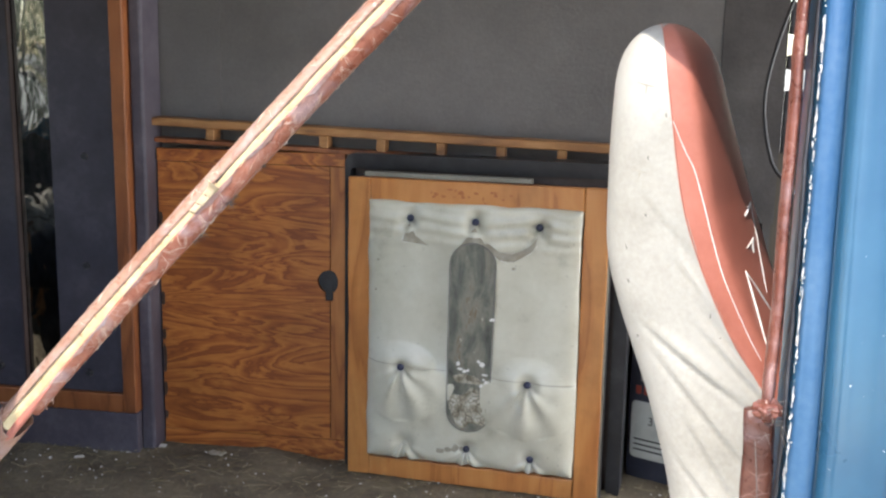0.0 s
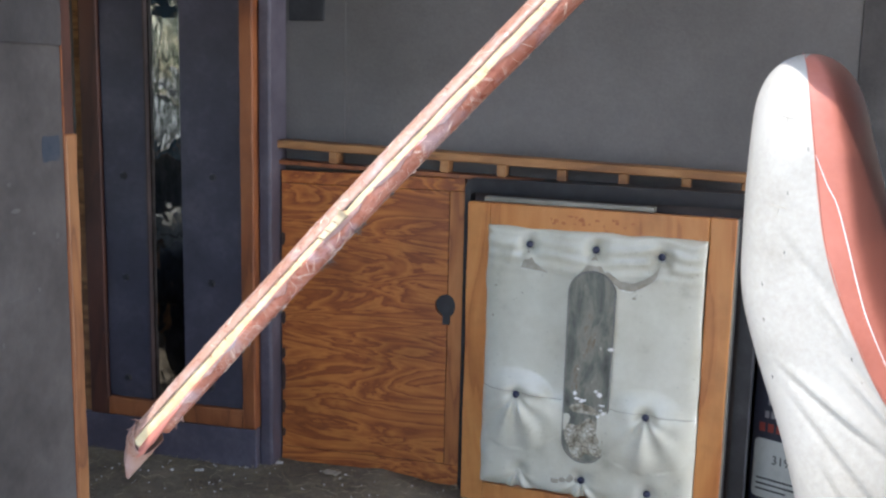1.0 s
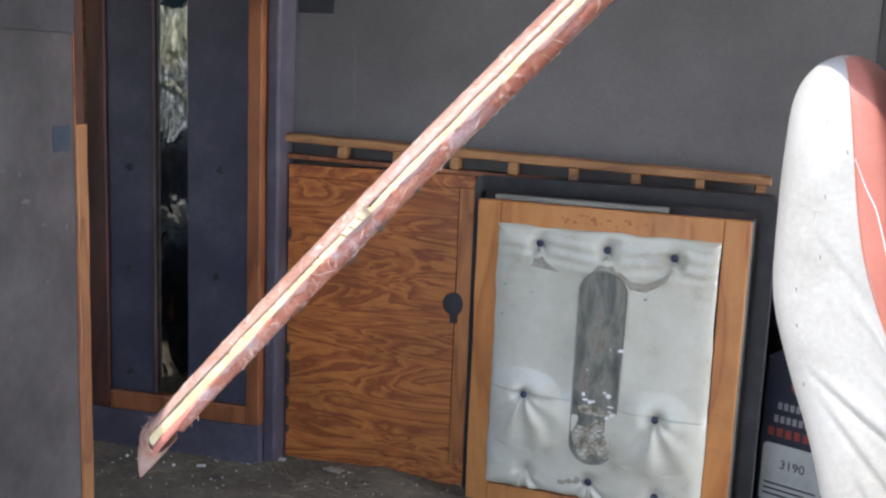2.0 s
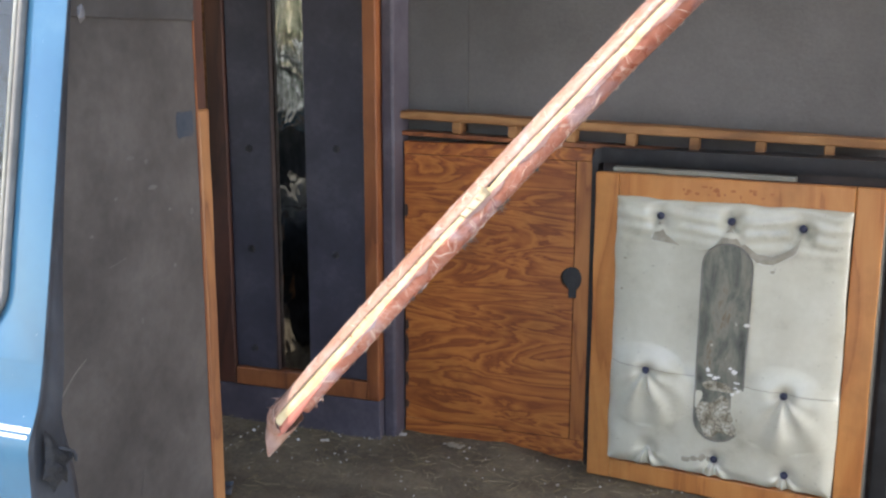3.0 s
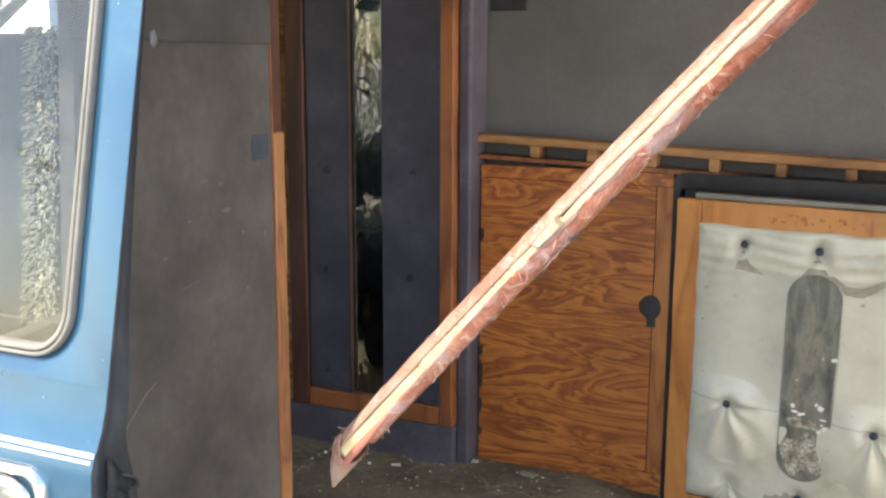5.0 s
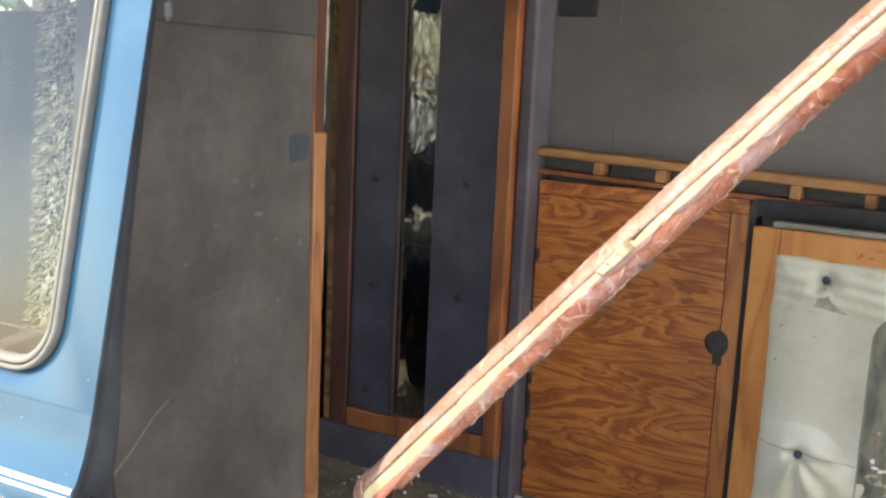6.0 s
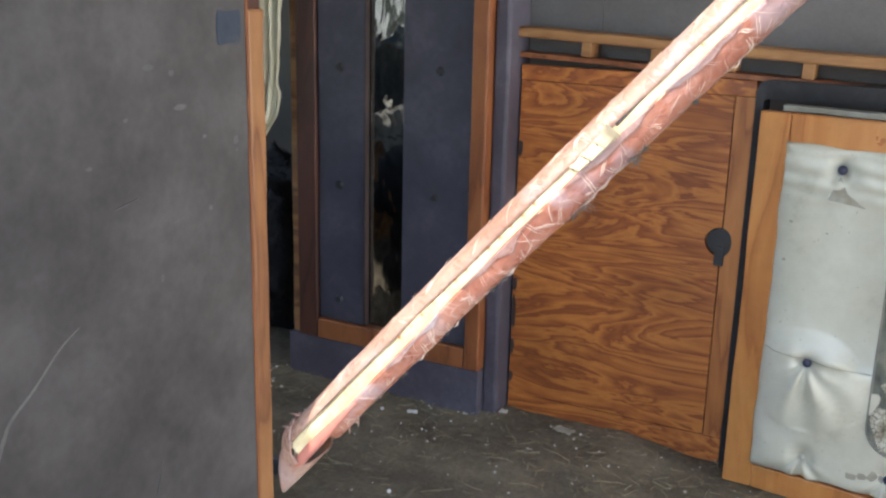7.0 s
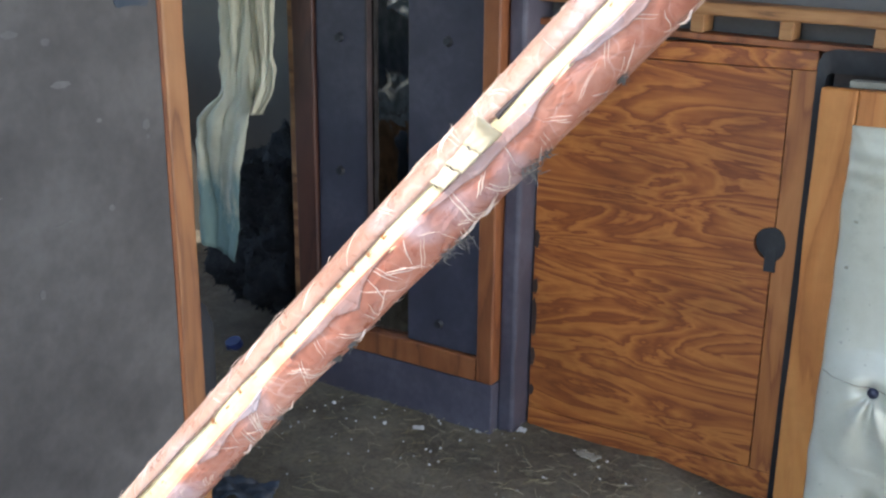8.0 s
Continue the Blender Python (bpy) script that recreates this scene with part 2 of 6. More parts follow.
RED_WOOD = plywood("red_brown_trim_wood", (0.30, 0.104, 0.036), (0.24, 0.076, 0.025), (0.15, 0.046, 0.017), "z", 0.5, 5.0, 1.0, 8.8)
DARK_WOOD = plywood("dark_trim_wood", (0.095, 0.034, 0.02), (0.072, 0.026, 0.016), (0.045, 0.017, 0.011), "z", 0.5, 5.0, 1.0, 4.4)
STRIP_WOOD = plywood("edge_strip_wood", (0.37, 0.17, 0.065), (0.30, 0.125, 0.045), (0.18, 0.068, 0.028), "z", 0.55, 4.0, 1.2, 1.4)
def bare_core():
    m = Nodes("bare_core_wood")
    v = m.coords()
    grain = m.noise(m.coords((60, 60, 60)), 1.0, 4.0, 0.6)
    speck = m.noise(v, 330.0, 3.0, 0.6, 0.5)
    patch = m.noise(v, 22.0, 3.0, 0.5)
    wood = m.ramp(grain, [(0.3, (0.47, 0.35, 0.175)), (0.55, (0.57, 0.45, 0.255)), (0.8, (0.63, 0.53, 0.34))])
    m.base(m.mix(m.ramp(m.math("MULTIPLY", speck, patch), [(0.39, (0, 0, 0)), (0.42, (1, 1, 1))]), wood, (0.30, 0.19, 0.08)))
    m.set(Roughness=0.75)
    m.bump(speck, 0.25, 0.0008)
    return m.mat


PURPLE = mottled("purple_grey_paint", (0.045, 0.038, 0.051), (0.075, 0.064, 0.083), (0.14, 0.125, 0.152), 0.55, 7, 80, 0.3, 0.001)
PURPLE_DARK = mottled("dark_purple_paint", (0.026, 0.024, 0.036), (0.047, 0.043, 0.060), (0.095, 0.086, 0.108), 0.55, 7, 80, 0.3, 0.001)
PLY_STILE = plywood("yellowed_plywood", (0.48, 0.185, 0.052), (0.40, 0.138, 0.036), (0.24, 0.07, 0.02), "z", 0.5, 6.0, 1.0, 7.7)
# paler copy of VINYL: dust, plus the upper side's sunlight put into the colour
VINYL_PALE = vinyl("dusty_sunlit_pink_vinyl", (0.25, 0.125, 0.086), (0.31, 0.172, 0.122), (0.37, 0.235, 0.178), 0.2)
PARTITION = mottled("grey_brown_board", (0.043, 0.037, 0.036), (0.072, 0.063, 0.060), (0.118, 0.105, 0.100), 0.6, 7, 70, 0.3, 0.001, 0, (0.36, 0.5, 0.68))
HEADLINER = mottled("dark_grey_lining", (0.085, 0.078, 0.076), (0.122, 0.112, 0.11), (0.17, 0.158, 0.154), 0.85, 3.0, 160, 0.5, 0.002)
TOP_BAND = mottled("dark_padding", (0.036, 0.032, 0.032), (0.058, 0.052, 0.051), (0.09, 0.083, 0.08), 0.8, 9, 130, 0.5, 0.002)
BLACK = mottled("black_rubber", (0.010, 0.010, 0.012), (0.018, 0.018, 0.022), (0.04, 0.04, 0.045), 0.5, 18, 150)
DARK_BROWN = mottled("dark_brown_vinyl", (0.02, 0.012, 0.012), (0.04, 0.022, 0.02), (0.08, 0.05, 0.045), 0.5, 12, 120)
VINYL = vinyl("red_brown_vinyl", (0.235, 0.068, 0.04), (0.325, 0.112, 0.068), (0.42, 0.195, 0.135))
CORE_WOOD = bare_core()
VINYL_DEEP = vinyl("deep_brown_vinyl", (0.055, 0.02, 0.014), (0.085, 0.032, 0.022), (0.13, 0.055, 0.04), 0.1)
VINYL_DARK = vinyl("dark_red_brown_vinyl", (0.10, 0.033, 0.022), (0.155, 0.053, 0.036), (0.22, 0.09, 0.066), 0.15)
QUILT = quilt()
SLOT = slot_metal()
BOUNCE_METAL = mottled("pale_bounce_metal", (0.42, 0.40, 0.36), (0.58, 0.56, 0.52), (0.68, 0.66, 0.62), 0.6, 10, 130, 0.3, 0.001)
WHITE_SKIN = mottled("white_seat_vinyl", (0.26, 0.245, 0.212), (0.37, 0.355, 0.32), (0.43, 0.417, 0.388), 0.5, 5, 180, 0.15, 0.0006)
CORAL_SKIN = mottled("coral_seat_vinyl", (0.33, 0.103, 0.071), (0.40, 0.138, 0.099), (0.455, 0.17, 0.126), 0.5, 7, 180, 0.15, 0.0006)
WHITE_LINE = mottled("white_print", (0.6, 0.58, 0.55), (0.72, 0.70, 0.68), (0.8, 0.8, 0.78), 0.6, 30, 200)
SEAL = mottled("grey_window_rubber", (0.10, 0.095, 0.085), (0.16, 0.15, 0.135), (0.24, 0.23, 0.21), 0.6, 12, 120)
LIP = mottled("pale_window_trim", (0.15, 0.145, 0.12), (0.21, 0.20, 0.17), (0.29, 0.28, 0.24), 0.45, 14, 90, 0.1, 0.0005, 0.2)
CHROME = mottled("pitted_chrome", (0.55, 0.54, 0.5), (0.72, 0.72, 0.7), (0.8, 0.8, 0.8), 0.16, 20, 200, 0.1, 0.0004, 1.0)
STRIPE = mottled("white_pinstripe", (0.7, 0.7, 0.68), (0.78, 0.78, 0.77), (0.82, 0.82, 0.82), 0.4, 10, 100)
GLASS = glass()
MIRROR = wavy_mirror()
FLOOR_DIRT = soil("dirty_floor", (0.068, 0.054, 0.035), (0.15, 0.12, 0.082), (0.27, 0.225, 0.158), 9)
GROUND = soil("pale_bounce_ground", (0.34, 0.30, 0.25), (0.46, 0.42, 0.35), (0.58, 0.54, 0.46), 3)
BARK = mottled("bark", (0.05, 0.04, 0.03), (0.11, 0.09, 0.07), (0.2, 0.17, 0.14), 0.9, 8, 40, 0.9, 0.01)
LEAF = leafy()
CLOTH = curtain_cloth()
BLACK_WOOL = mottled("black_wool", (0.006, 0.006, 0.008), (0.014, 0.014, 0.016), (0.035, 0.035, 0.035), 0.9, 20, 90, 0.9, 0.006)
SEAT_CLOTH = mottled("black_seat_cloth", (0.012, 0.013, 0.016), (0.022, 0.024, 0.03), (0.045, 0.048, 0.055), 0.8, 6, 140, 0.4, 0.002)
FUR = islands("grey_fur", [(0.0, (0.06, 0.056, 0.038)), (0.35, (0.24, 0.23, 0.16)), (0.65, (0.58, 0.55, 0.42)), (1.0, (0.80, 0.77, 0.64))], 0.9)
STRAW = islands("straw", [(0.0, (0.11, 0.09, 0.045)), (0.6, (0.25, 0.20, 0.11)), (1.0, (0.42, 0.36, 0.24))])
CRUMB = islands("white_crumbs", [(0.0, (0.42, 0.40, 0.37)), (1.0, (0.75, 0.73, 0.70))])
CARTON = mottled("dark_blue_carton", (0.012, 0.014, 0.025), (0.02, 0.023, 0.04), (0.04, 0.042, 0.06), 0.5, 14, 120)
LABEL = mottled("pale_label", (0.36, 0.37, 0.34), (0.47, 0.48, 0.44), (0.54, 0.55, 0.52), 0.6, 16, 120)
INK_RED = mottled("red_ink", (0.20, 0.032, 0.022), (0.27, 0.042, 0.028), (0.32, 0.06, 0.04), 0.6, 20, 100)
INK_GREY = mottled("pale_ink", (0.20, 0.20, 0.20), (0.28, 0.28, 0.28), (0.36, 0.36, 0.36), 0.6, 20, 100)
INK_DARK = mottled("dark_ink", (0.02, 0.02, 0.022), (0.03, 0.03, 0.032), (0.05, 0.05, 0.05), 0.6, 20, 100)
CEILING = mottled("cream_bounce_lining", (0.5, 0.47, 0.41), (0.6, 0.57, 0.5), (0.68, 0.65, 0.58), 0.8, 4, 120)
# far wall's beige with the dimness of the deep interior put into the colour
DIMMED_BEIGE = mottled("dimmed_beige_panel", (0.038, 0.031, 0.023), (0.052, 0.043, 0.032), (0.072, 0.06, 0.045), 0.7, 5, 70)
STAIN = mottled("red_brown_stain", (0.28, 0.075, 0.02), (0.37, 0.115, 0.03), (0.46, 0.165, 0.042), 0.5, 90, 200)
GRIME = mottled("grey_brown_grime", (0.24, 0.21, 0.16), (0.32, 0.29, 0.23), (0.42, 0.39, 0.33), 0.7, 60, 200)
BUTTON = mottled("blue_black_button", (0.012, 0.014, 0.03), (0.02, 0.024, 0.06), (0.05, 0.055, 0.09), 0.35, 60, 200)
NAVY = mottled("navy_smudge", (0.022, 0.034, 0.055), (0.038, 0.048, 0.068), (0.075, 0.072, 0.076), 0.7, 45, 200)
PALE_SCUFF = mottled("pale_scuff", (0.095, 0.086, 0.084), (0.125, 0.113, 0.11), (0.165, 0.151, 0.147), 0.8, 60, 200)
GOUGE = mottled("pale_gouge", (0.12, 0.108, 0.10), (0.165, 0.15, 0.142), (0.21, 0.195, 0.187), 0.85, 60, 200)
BLUE_PLASTIC = mottled("blue_plastic", (0.008, 0.014, 0.06), (0.012, 0.02, 0.09), (0.02, 0.032, 0.13), 0.4, 60, 200)
SCRATCH = mottled("pale_vinyl_crease", (0.50, 0.33, 0.25), (0.58, 0.42, 0.33), (0.66, 0.51, 0.42), 0.5, 60, 200)
BACKING = mottled("cream_backing", (0.40, 0.31, 0.19), (0.48, 0.38, 0.25), (0.56, 0.46, 0.33), 0.7, 40, 200)
RESIDUE = crazed()
GREY_FILM = vinyl("blue_grey_film", (0.27, 0.125, 0.093), (0.30, 0.172, 0.145), (0.33, 0.24, 0.235), 0.45)
FLUFF = mottled("grey_fluff", (0.10, 0.085, 0.075), (0.17, 0.15, 0.135), (0.26, 0.235, 0.21), 0.95, 60, 200, 0.8, 0.003)


# ---------------------------------------------------------------- mesh helpers
def finish(name, bm, material, smooth=False):
    bmesh.ops.recalc_face_normals(bm, faces=bm.faces)
    me = bpy.data.meshes.new(name)
    bm.to_mesh(me)
    bm.free()
    for mt in (material if isinstance(material, (list, tuple)) else [material]):
        me.materials.append(mt)
    if smooth:
        me.polygons.foreach_set("use_smooth", [True] * len(me.polygons))
    return me


def part(name, bm, material, parent=None, label="", smooth=False):
    """Links a bmesh as one mesh object, under a thing or a part."""
    ob = new(name, finish(name, bm, material, smooth))
    if parent is not None:
        ob.parent = parent
    return tagged(ob, label) if label else ob


def empty(name, label, category, at=(0, 0, 0), turn=0.0, group="", kind=""):
    ob = new(name)
    ob.matrix_world = pose(*at, 0, 0, turn)
    return tagged(ob, label, category, group, kind)


def add_box(bm, x0, x1, y0, y1, z0, z1, bevel=0.0, m=None):
    r = bmesh.ops.create_cube(bm, size=1.0)
    vs = r["verts"]
    for v in vs:
        v.co = Vector((x0 + (v.co.x + 0.5) * (x1 - x0), y0 + (v.co.y + 0.5) * (y1 - y0), z0 + (v.co.z + 0.5) * (z1 - z0)))
    if m is not None:
        bmesh.ops.transform(bm, matrix=m, verts=vs)
    if bevel:
        es = {e for v in vs for e in v.link_edges}
        bmesh.ops.bevel(bm, geom=list(es), offset=bevel, segments=2, profile=0.5, affect="EDGES")
    return bm


def box(x0, x1, y0, y1, z0, z1, bevel=0.0):
    return add_box(bmesh.new(), x0, x1, y0, y1, z0, z1, bevel)


def worn_box(x0, x1, y0, y1, z0, z1, bevel=0.003, step=0.05, amount=0.0015, seed=0.0):
    """A board whose edges wander a little."""
    bm = box(x0, x1, y0, y1, z0, z1, bevel)
    for axis, (a, b) in enumerate(((x0, x1), (y0, y1), (z0, z1))):
        n = min(40, int((b - a) / step))
        for i in range(1, n):
            co, no = [0, 0, 0], [0, 0, 0]
            co[axis], no[axis] = a + (b - a) * i / n, 1
            bmesh.ops.bisect_plane(bm, geom=bm.verts[:] + bm.edges[:] + bm.faces[:], plane_co=co, plane_no=no)
    for v in bm.verts:
        v.co += noise.noise_vector(v.co * 14 + Vector((seed, 0, 0))) * amount
    return bm


def prism(points, z0, z1, axis="z"):
    """A closed outline in a plane, drawn out along an axis."""
    bm = bmesh.new()
    place = {"z": lambda a, b, c: (a, b, c), "y": lambda a, b, c: (a, c, b), "x": lambda a, b, c: (c, a, b)}[axis]
    low = [bm.verts.new(place(a, b, z0)) for a, b in points]
    high = [bm.verts.new(place(a, b, z1)) for a, b in points]
    n = len(points)
    bm.faces.new(low)
    bm.faces.new(high)
    for i in range(n):
        bm.faces.new((low[i], low[(i + 1) % n], high[(i + 1) % n], high[i]))
    return bm


def rounded(x0, x1, z0, z1, r, n=8):
    """The corner-rounded outline of a rectangle."""
    pts = []
    for cx, cz, a0 in ((x1 - r, z1 - r, 0), (x0 + r, z1 - r, 90), (x0 + r, z0 + r, 180), (x1 - r, z0 + r, 270)):
        for i in range(n + 1):
            a = radians(a0 + 90 * i / n)
            pts.append((cx + r * math.cos(a), cz + r * math.sin(a)))
    return pts


def sweep(bm, path, ring, up=Vector((0, -1, 0)), closed=True):
    """Draws ring(i, f), a list of (a, b) about the path, along the path's points."""
    rows = []
    for i, p in enumerate(path):
        p = Vector(p)
        d = (Vector(path[min(i + 1, len(path) - 1)]) - Vector(path[max(i - 1, 0)])).normalized()
        side = d.cross(up).normalized()
        top = side.cross(d).normalized()
        rows.append([bm.verts.new(p + side * a + top * b) for a, b in ring(i, i / (len(path) - 1))])
    n = len(rows[0])
    for r0, r1 in zip(rows, rows[1:]):
        for j in range(n if closed else n - 1):
            bm.faces.new((r0[j], r0[(j + 1) % n], r1[(j + 1) % n], r1[j]))
    if closed:
        bm.faces.new(rows[0])
        bm.faces.new(rows[-1])
    return rows


def circle(r, n=10, squash=1.0):
    return [(r * math.cos(2 * math.pi * k / n), r * squash * math.sin(2 * math.pi * k / n)) for k in range(n)]


def smooth_path(points, per=8):
    """A Catmull-Rom line through the points."""
    ps = [Vector(p) for p in points]
    ps = [ps[0] * 2 - ps[1]] + ps + [ps[-1] * 2 - ps[-2]]
    out = []
    for a, b, c, d in zip(ps, ps[1:], ps[2:], ps[3:]):
        for k in range(per):
            t = k / per
            out.append(0.5 * ((2 * b) + (c - a) * t + (2 * a - 5 * b + 4 * c - d) * t * t + (3 * b - a - 3 * c + d) * t ** 3))
    return out + [ps[-2]]


def lerp_table(table, z):
    """Reads a falling or rising table of (z, value, ...) at z."""
    rows = sorted(table)
    if z <= rows[0][0]:
        return rows[0][1:]
    for a, b in zip(rows, rows[1:]):
        if z <= b[0]:
            f = (z - a[0]) / (b[0] - a[0])
            return tuple(p + (q - p) * f for p, q in zip(a[1:], b[1:]))
    return rows[-1][1:]


def structure(ob, label, category):
    return tagged(ob, label, category, kind="structure")


# ---------------------------------------------------------------- the ground and the van's shell
FLOOR = 0.780
BACK = 2.198          # cabinet front
EDGE_L, EDGE_R = -0.47, 0.352


def side_y(z):
    """How far out the van's side stands at a height."""
    if z > 1.345:
        return 0.905 + (z - 1.345) * 0.205
    return lerp_table([(0.3, 0.90), (1.1, 0.880), (1.272, 0.879), (1.285, 0.882), (1.30, 0.890), (1.318, 0.898), (1.345, 0.905)], z)[0]


def ground():
    bm = bmesh.new()
    bmesh.ops.create_grid(bm, x_segments=120, y_segments=120, size=1.0)
    for v in bm.verts:
        r = 6.0 * abs(v.co.x) + 394 * abs(v.co.x) ** 5
        s = 6.0 * abs(v.co.y) + 394 * abs(v.co.y) ** 5
        v.co.x, v.co.y = math.copysign(r, v.co.x), math.copysign(s, v.co.y)
        v.co.z = 0.05 * noise.noise(Vector((v.co.x * 0.7, v.co.y * 0.7, 0))) - 0.03
    # the ground is out of view; its pale colour bounces sunlight inside
    structure(part("ground", bm, GROUND, smooth=True), "unseen ground, made pale to bounce light into the van", "ground")


def floor_z(x, y):
    f = min(1.0, max(0.0, (x + 0.47) / 0.2))
    return FLOOR - 0.014 * f * f * (3 - 2 * f) + 0.006 * noise.noise(Vector((x * 6, y * 6, 2))) + 0.003 * noise.noise(Vector((x * 22, y * 22, 5)))


def floor():
    bm = bmesh.new()
    nx, ny, x0, x1, y0, y1 = 300, 130, -2.2, 1.9, 0.93, 2.74
    grid = [[bm.verts.new((x0 + (x1 - x0) * i / nx, y0 + (y1 - y0) * j / ny, floor_z(x0 + (x1 - x0) * i / nx, y0 + (y1 - y0) * j / ny)))
             for j in range(ny + 1)] for i in range(nx + 1)]
    for i in range(nx):
        for j in range(ny):
            bm.faces.new((grid[i][j], grid[i + 1][j], grid[i + 1][j + 1], grid[i][j + 1]))
    ring = [grid[i][0] for i in range(nx + 1)]
    low = [bm.verts.new((v.co.x, v.co.y, 0.68)) for v in ring]
    for a, b, c, d in zip(ring, ring[1:], low[1:], low):
        bm.faces.new((a, b, c, d))
    ob = part("floor", bm, FLOOR_DIRT, smooth=True)
    structure(ob, "dirty dark van floor strewn with straw and crumbs", "floor")
    # unseen pale plate, added to bounce sunlight up onto the refrigerator door
    structure(part("bounce_plate", worn_box(EDGE_L + 0.006, 0.318, 0.985, 1.40, 0.765, 0.799, 0.004, 0.08, 0.0012, 3), BOUNCE_METAL), "unseen pale plate added inside the doorway to bounce light", "sill")


def window_ring(bm, x0, x1, z0, z1, r, outer, depth):
    """A side panel with a rounded window pressed into it."""
    def loop(grow, y):
        return [bm.verts.new((x, side_y(max(z, 1.35)) + y if z > 1.30 else side_y(z) + y, z))
                for x, z in rounded(x0 - grow, x1 + grow, z0 - grow, z1 + grow, r + grow)]
    inner, mid, rim = loop(0.0, depth), loop(0.006, depth * 0.6), loop(0.016, 0.0)
    n = len(inner)
    for a, b in ((inner, mid), (mid, rim)):
        for i in range(n):
            bm.faces.new((a[i], a[(i + 1) % n], b[(i + 1) % n], b[i]))
    ox0, ox1, oz0, oz1 = outer
    corners = [bm.verts.new((x, side_y(z), z)) for x, z in ((ox1, oz1), (ox0, oz1), (ox0, oz0), (ox1, oz0))]
    q = n // 4
    for k in range(4):
        seg = [rim[(k * q + i) % n] for i in range(q)]
        for a, b in zip(seg, seg[1:]):
            bm.faces.new((a, b, corners[k]))
        bm.faces.new((seg[-1], rim[(k * q + q) % n], corners[(k + 1) % 4], corners[k]))


def van():
    v = empty("van", "blue van with its side doorway open", "van")
    # quarter panel beside the doorway, with the window
    bm = bmesh.new()
    window_ring(bm, -1.95, -0.519, 1.367, 1.80, 0.040, (-2.25, EDGE_L, 1.345, 2.33), 0.006)
    zs = [1.345, 1.335, 1.325, 1.315, 1.307, 1.30, 1.293, 1.287, 1.281, 1.274, 1.26, 1.2, 1.1, 0.9, 0.6, 0.42]
    rows = [[bm.verts.new((x, side_y(z), z)) for x in (-2.25, -1.2, -0.8, EDGE_L)] for z in zs]
    for a, b in zip(rows, rows[1:]):
        for i in range(3):
            bm.faces.new((a[i], a[i + 1], b[i + 1], b[i]))
    panel = part("side_panel", bm, PAINT, v, "blue painted side panel with a pressed window surround")
    for p in panel.data.polygons:
        p.use_smooth = True
    # turned-in jamb of the doorway
    bm = bmesh.new()
    prof = [(0.0, 0.0), (0.001, 0.002), (-0.001, 0.004), (-0.002, 0.010), (-0.004, 0.022), (-0.012, 0.028), (-0.045, 0.030)]
    zs2 = [2.3, 2.15, 2.0, 1.9, 1.8] + [1.75 - 0.02 * k for k in range(31)] + [1.0, 0.8, 0.6]
    wide = lambda z: lerp_table([(0.6, 2.8), (1.2, 2.6), (1.26, 2.3), (1.30, 1.7), (1.34, 1.45), (1.4, 1.05), (1.52, 0.7), (1.7, 0.35), (2.3, 0.35)], z)[0]
    rows = [[bm.verts.new((EDGE_L + a + 0.0012 * noise.noise(Vector((z * 9, b * 60, 2))), side_y(z) + b * wide(z), z)) for a, b in prof] for z in zs2]
    for a, b in zip(rows, rows[1:]):
        for i in range(len(prof) - 1):
            bm.faces.new((a[i], a[i + 1], b[i + 1], b[i]))
    part("door_jamb", bm, PAINT_DARK, v, "dark worn blue door jamb", smooth=True)
    # rubber seal and pane
    seal_path = lambda grow, y, z_lo: [(x, side_y(max(z, 1.35)) + y, z) for x, z in rounded(-1.95 - grow, -0.519 + grow, 1.367 - grow, 1.80 + grow, 0.040 + grow)]
    win = part("window", box(-1.44, -0.54, 0.93, 0.931, 1.39, 1.391), SEAL, v)
    bm = bmesh.new()
    loops = [[bm.verts.new(p) for p in seal_path(g, y, 0)] for g, y in ((0.0035, 0.004), (0.003, -0.002), (0.0015, -0.0032), (-0.0007, -0.003), (-0.001, 0.002))]
    n = len(loops[0])
    for a, b in zip(loops, loops[1:]):
        for i in range(n):
            bm.faces.new((a[i], a[(i + 1) % n], b[(i + 1) % n], b[i]))
    part("rubber_seal", bm, SEAL, win, "weathered grey rubber seal", smooth=True)
    bm = bmesh.new()
    loops = [[bm.verts.new(p) for p in seal_path(g, y, 0)] for g, y in ((-0.0020, 0.001), (-0.0023, -0.003), (-0.0040, -0.0037), (-0.0078, -0.001), (-0.0078, 0.006))]
    for a, b in zip(loops, loops[1:]):
        for i in range(n):
            bm.faces.new((a[i], a[(i + 1) % n], b[(i + 1) % n], b[i]))
    part("trim_lip", bm, LIP, win, "pale metal window trim", smooth=True)
    bm = bmesh.new()
    bm.faces.new([bm.verts.new(p) for p in seal_path(-0.006, 0.004, 0)])
    pane = part("pane", bm, GLASS, win)
    if pane.data.polygons[0].normal.y > 0:
        pane.data.flip_normals()
    pane.visible_shadow = False
    part("crossbar", box(-1.90, -1.05, 0.945, 0.957, 1.515, 1.537, 0.003), BLACK, win, "dark bar across the inside of the window")
    # pinstripes
    for z0, z1, x0, x1, y in ((1.2911, 1.2947, -2.2, EDGE_L - 0.001, 0.0012), (1.2863, 1.2887, -2.2, EDGE_L - 0.003, 0.0012)):
        bm = bmesh.new()
        rows = [[bm.verts.new((x, side_y(z) - y, z)) for x in (x0, x1)] for z in (z0, (z0 + z1) / 2, z1)]
        for a, b in zip(rows, rows[1:]):
            bm.faces.new((a[0], a[1], b[1], b[0]))
        part("pinstripe", bm, STRIPE, v, "white painted pinstripe")
    # pillar on the other side of the doorway
    bm = bmesh.new()
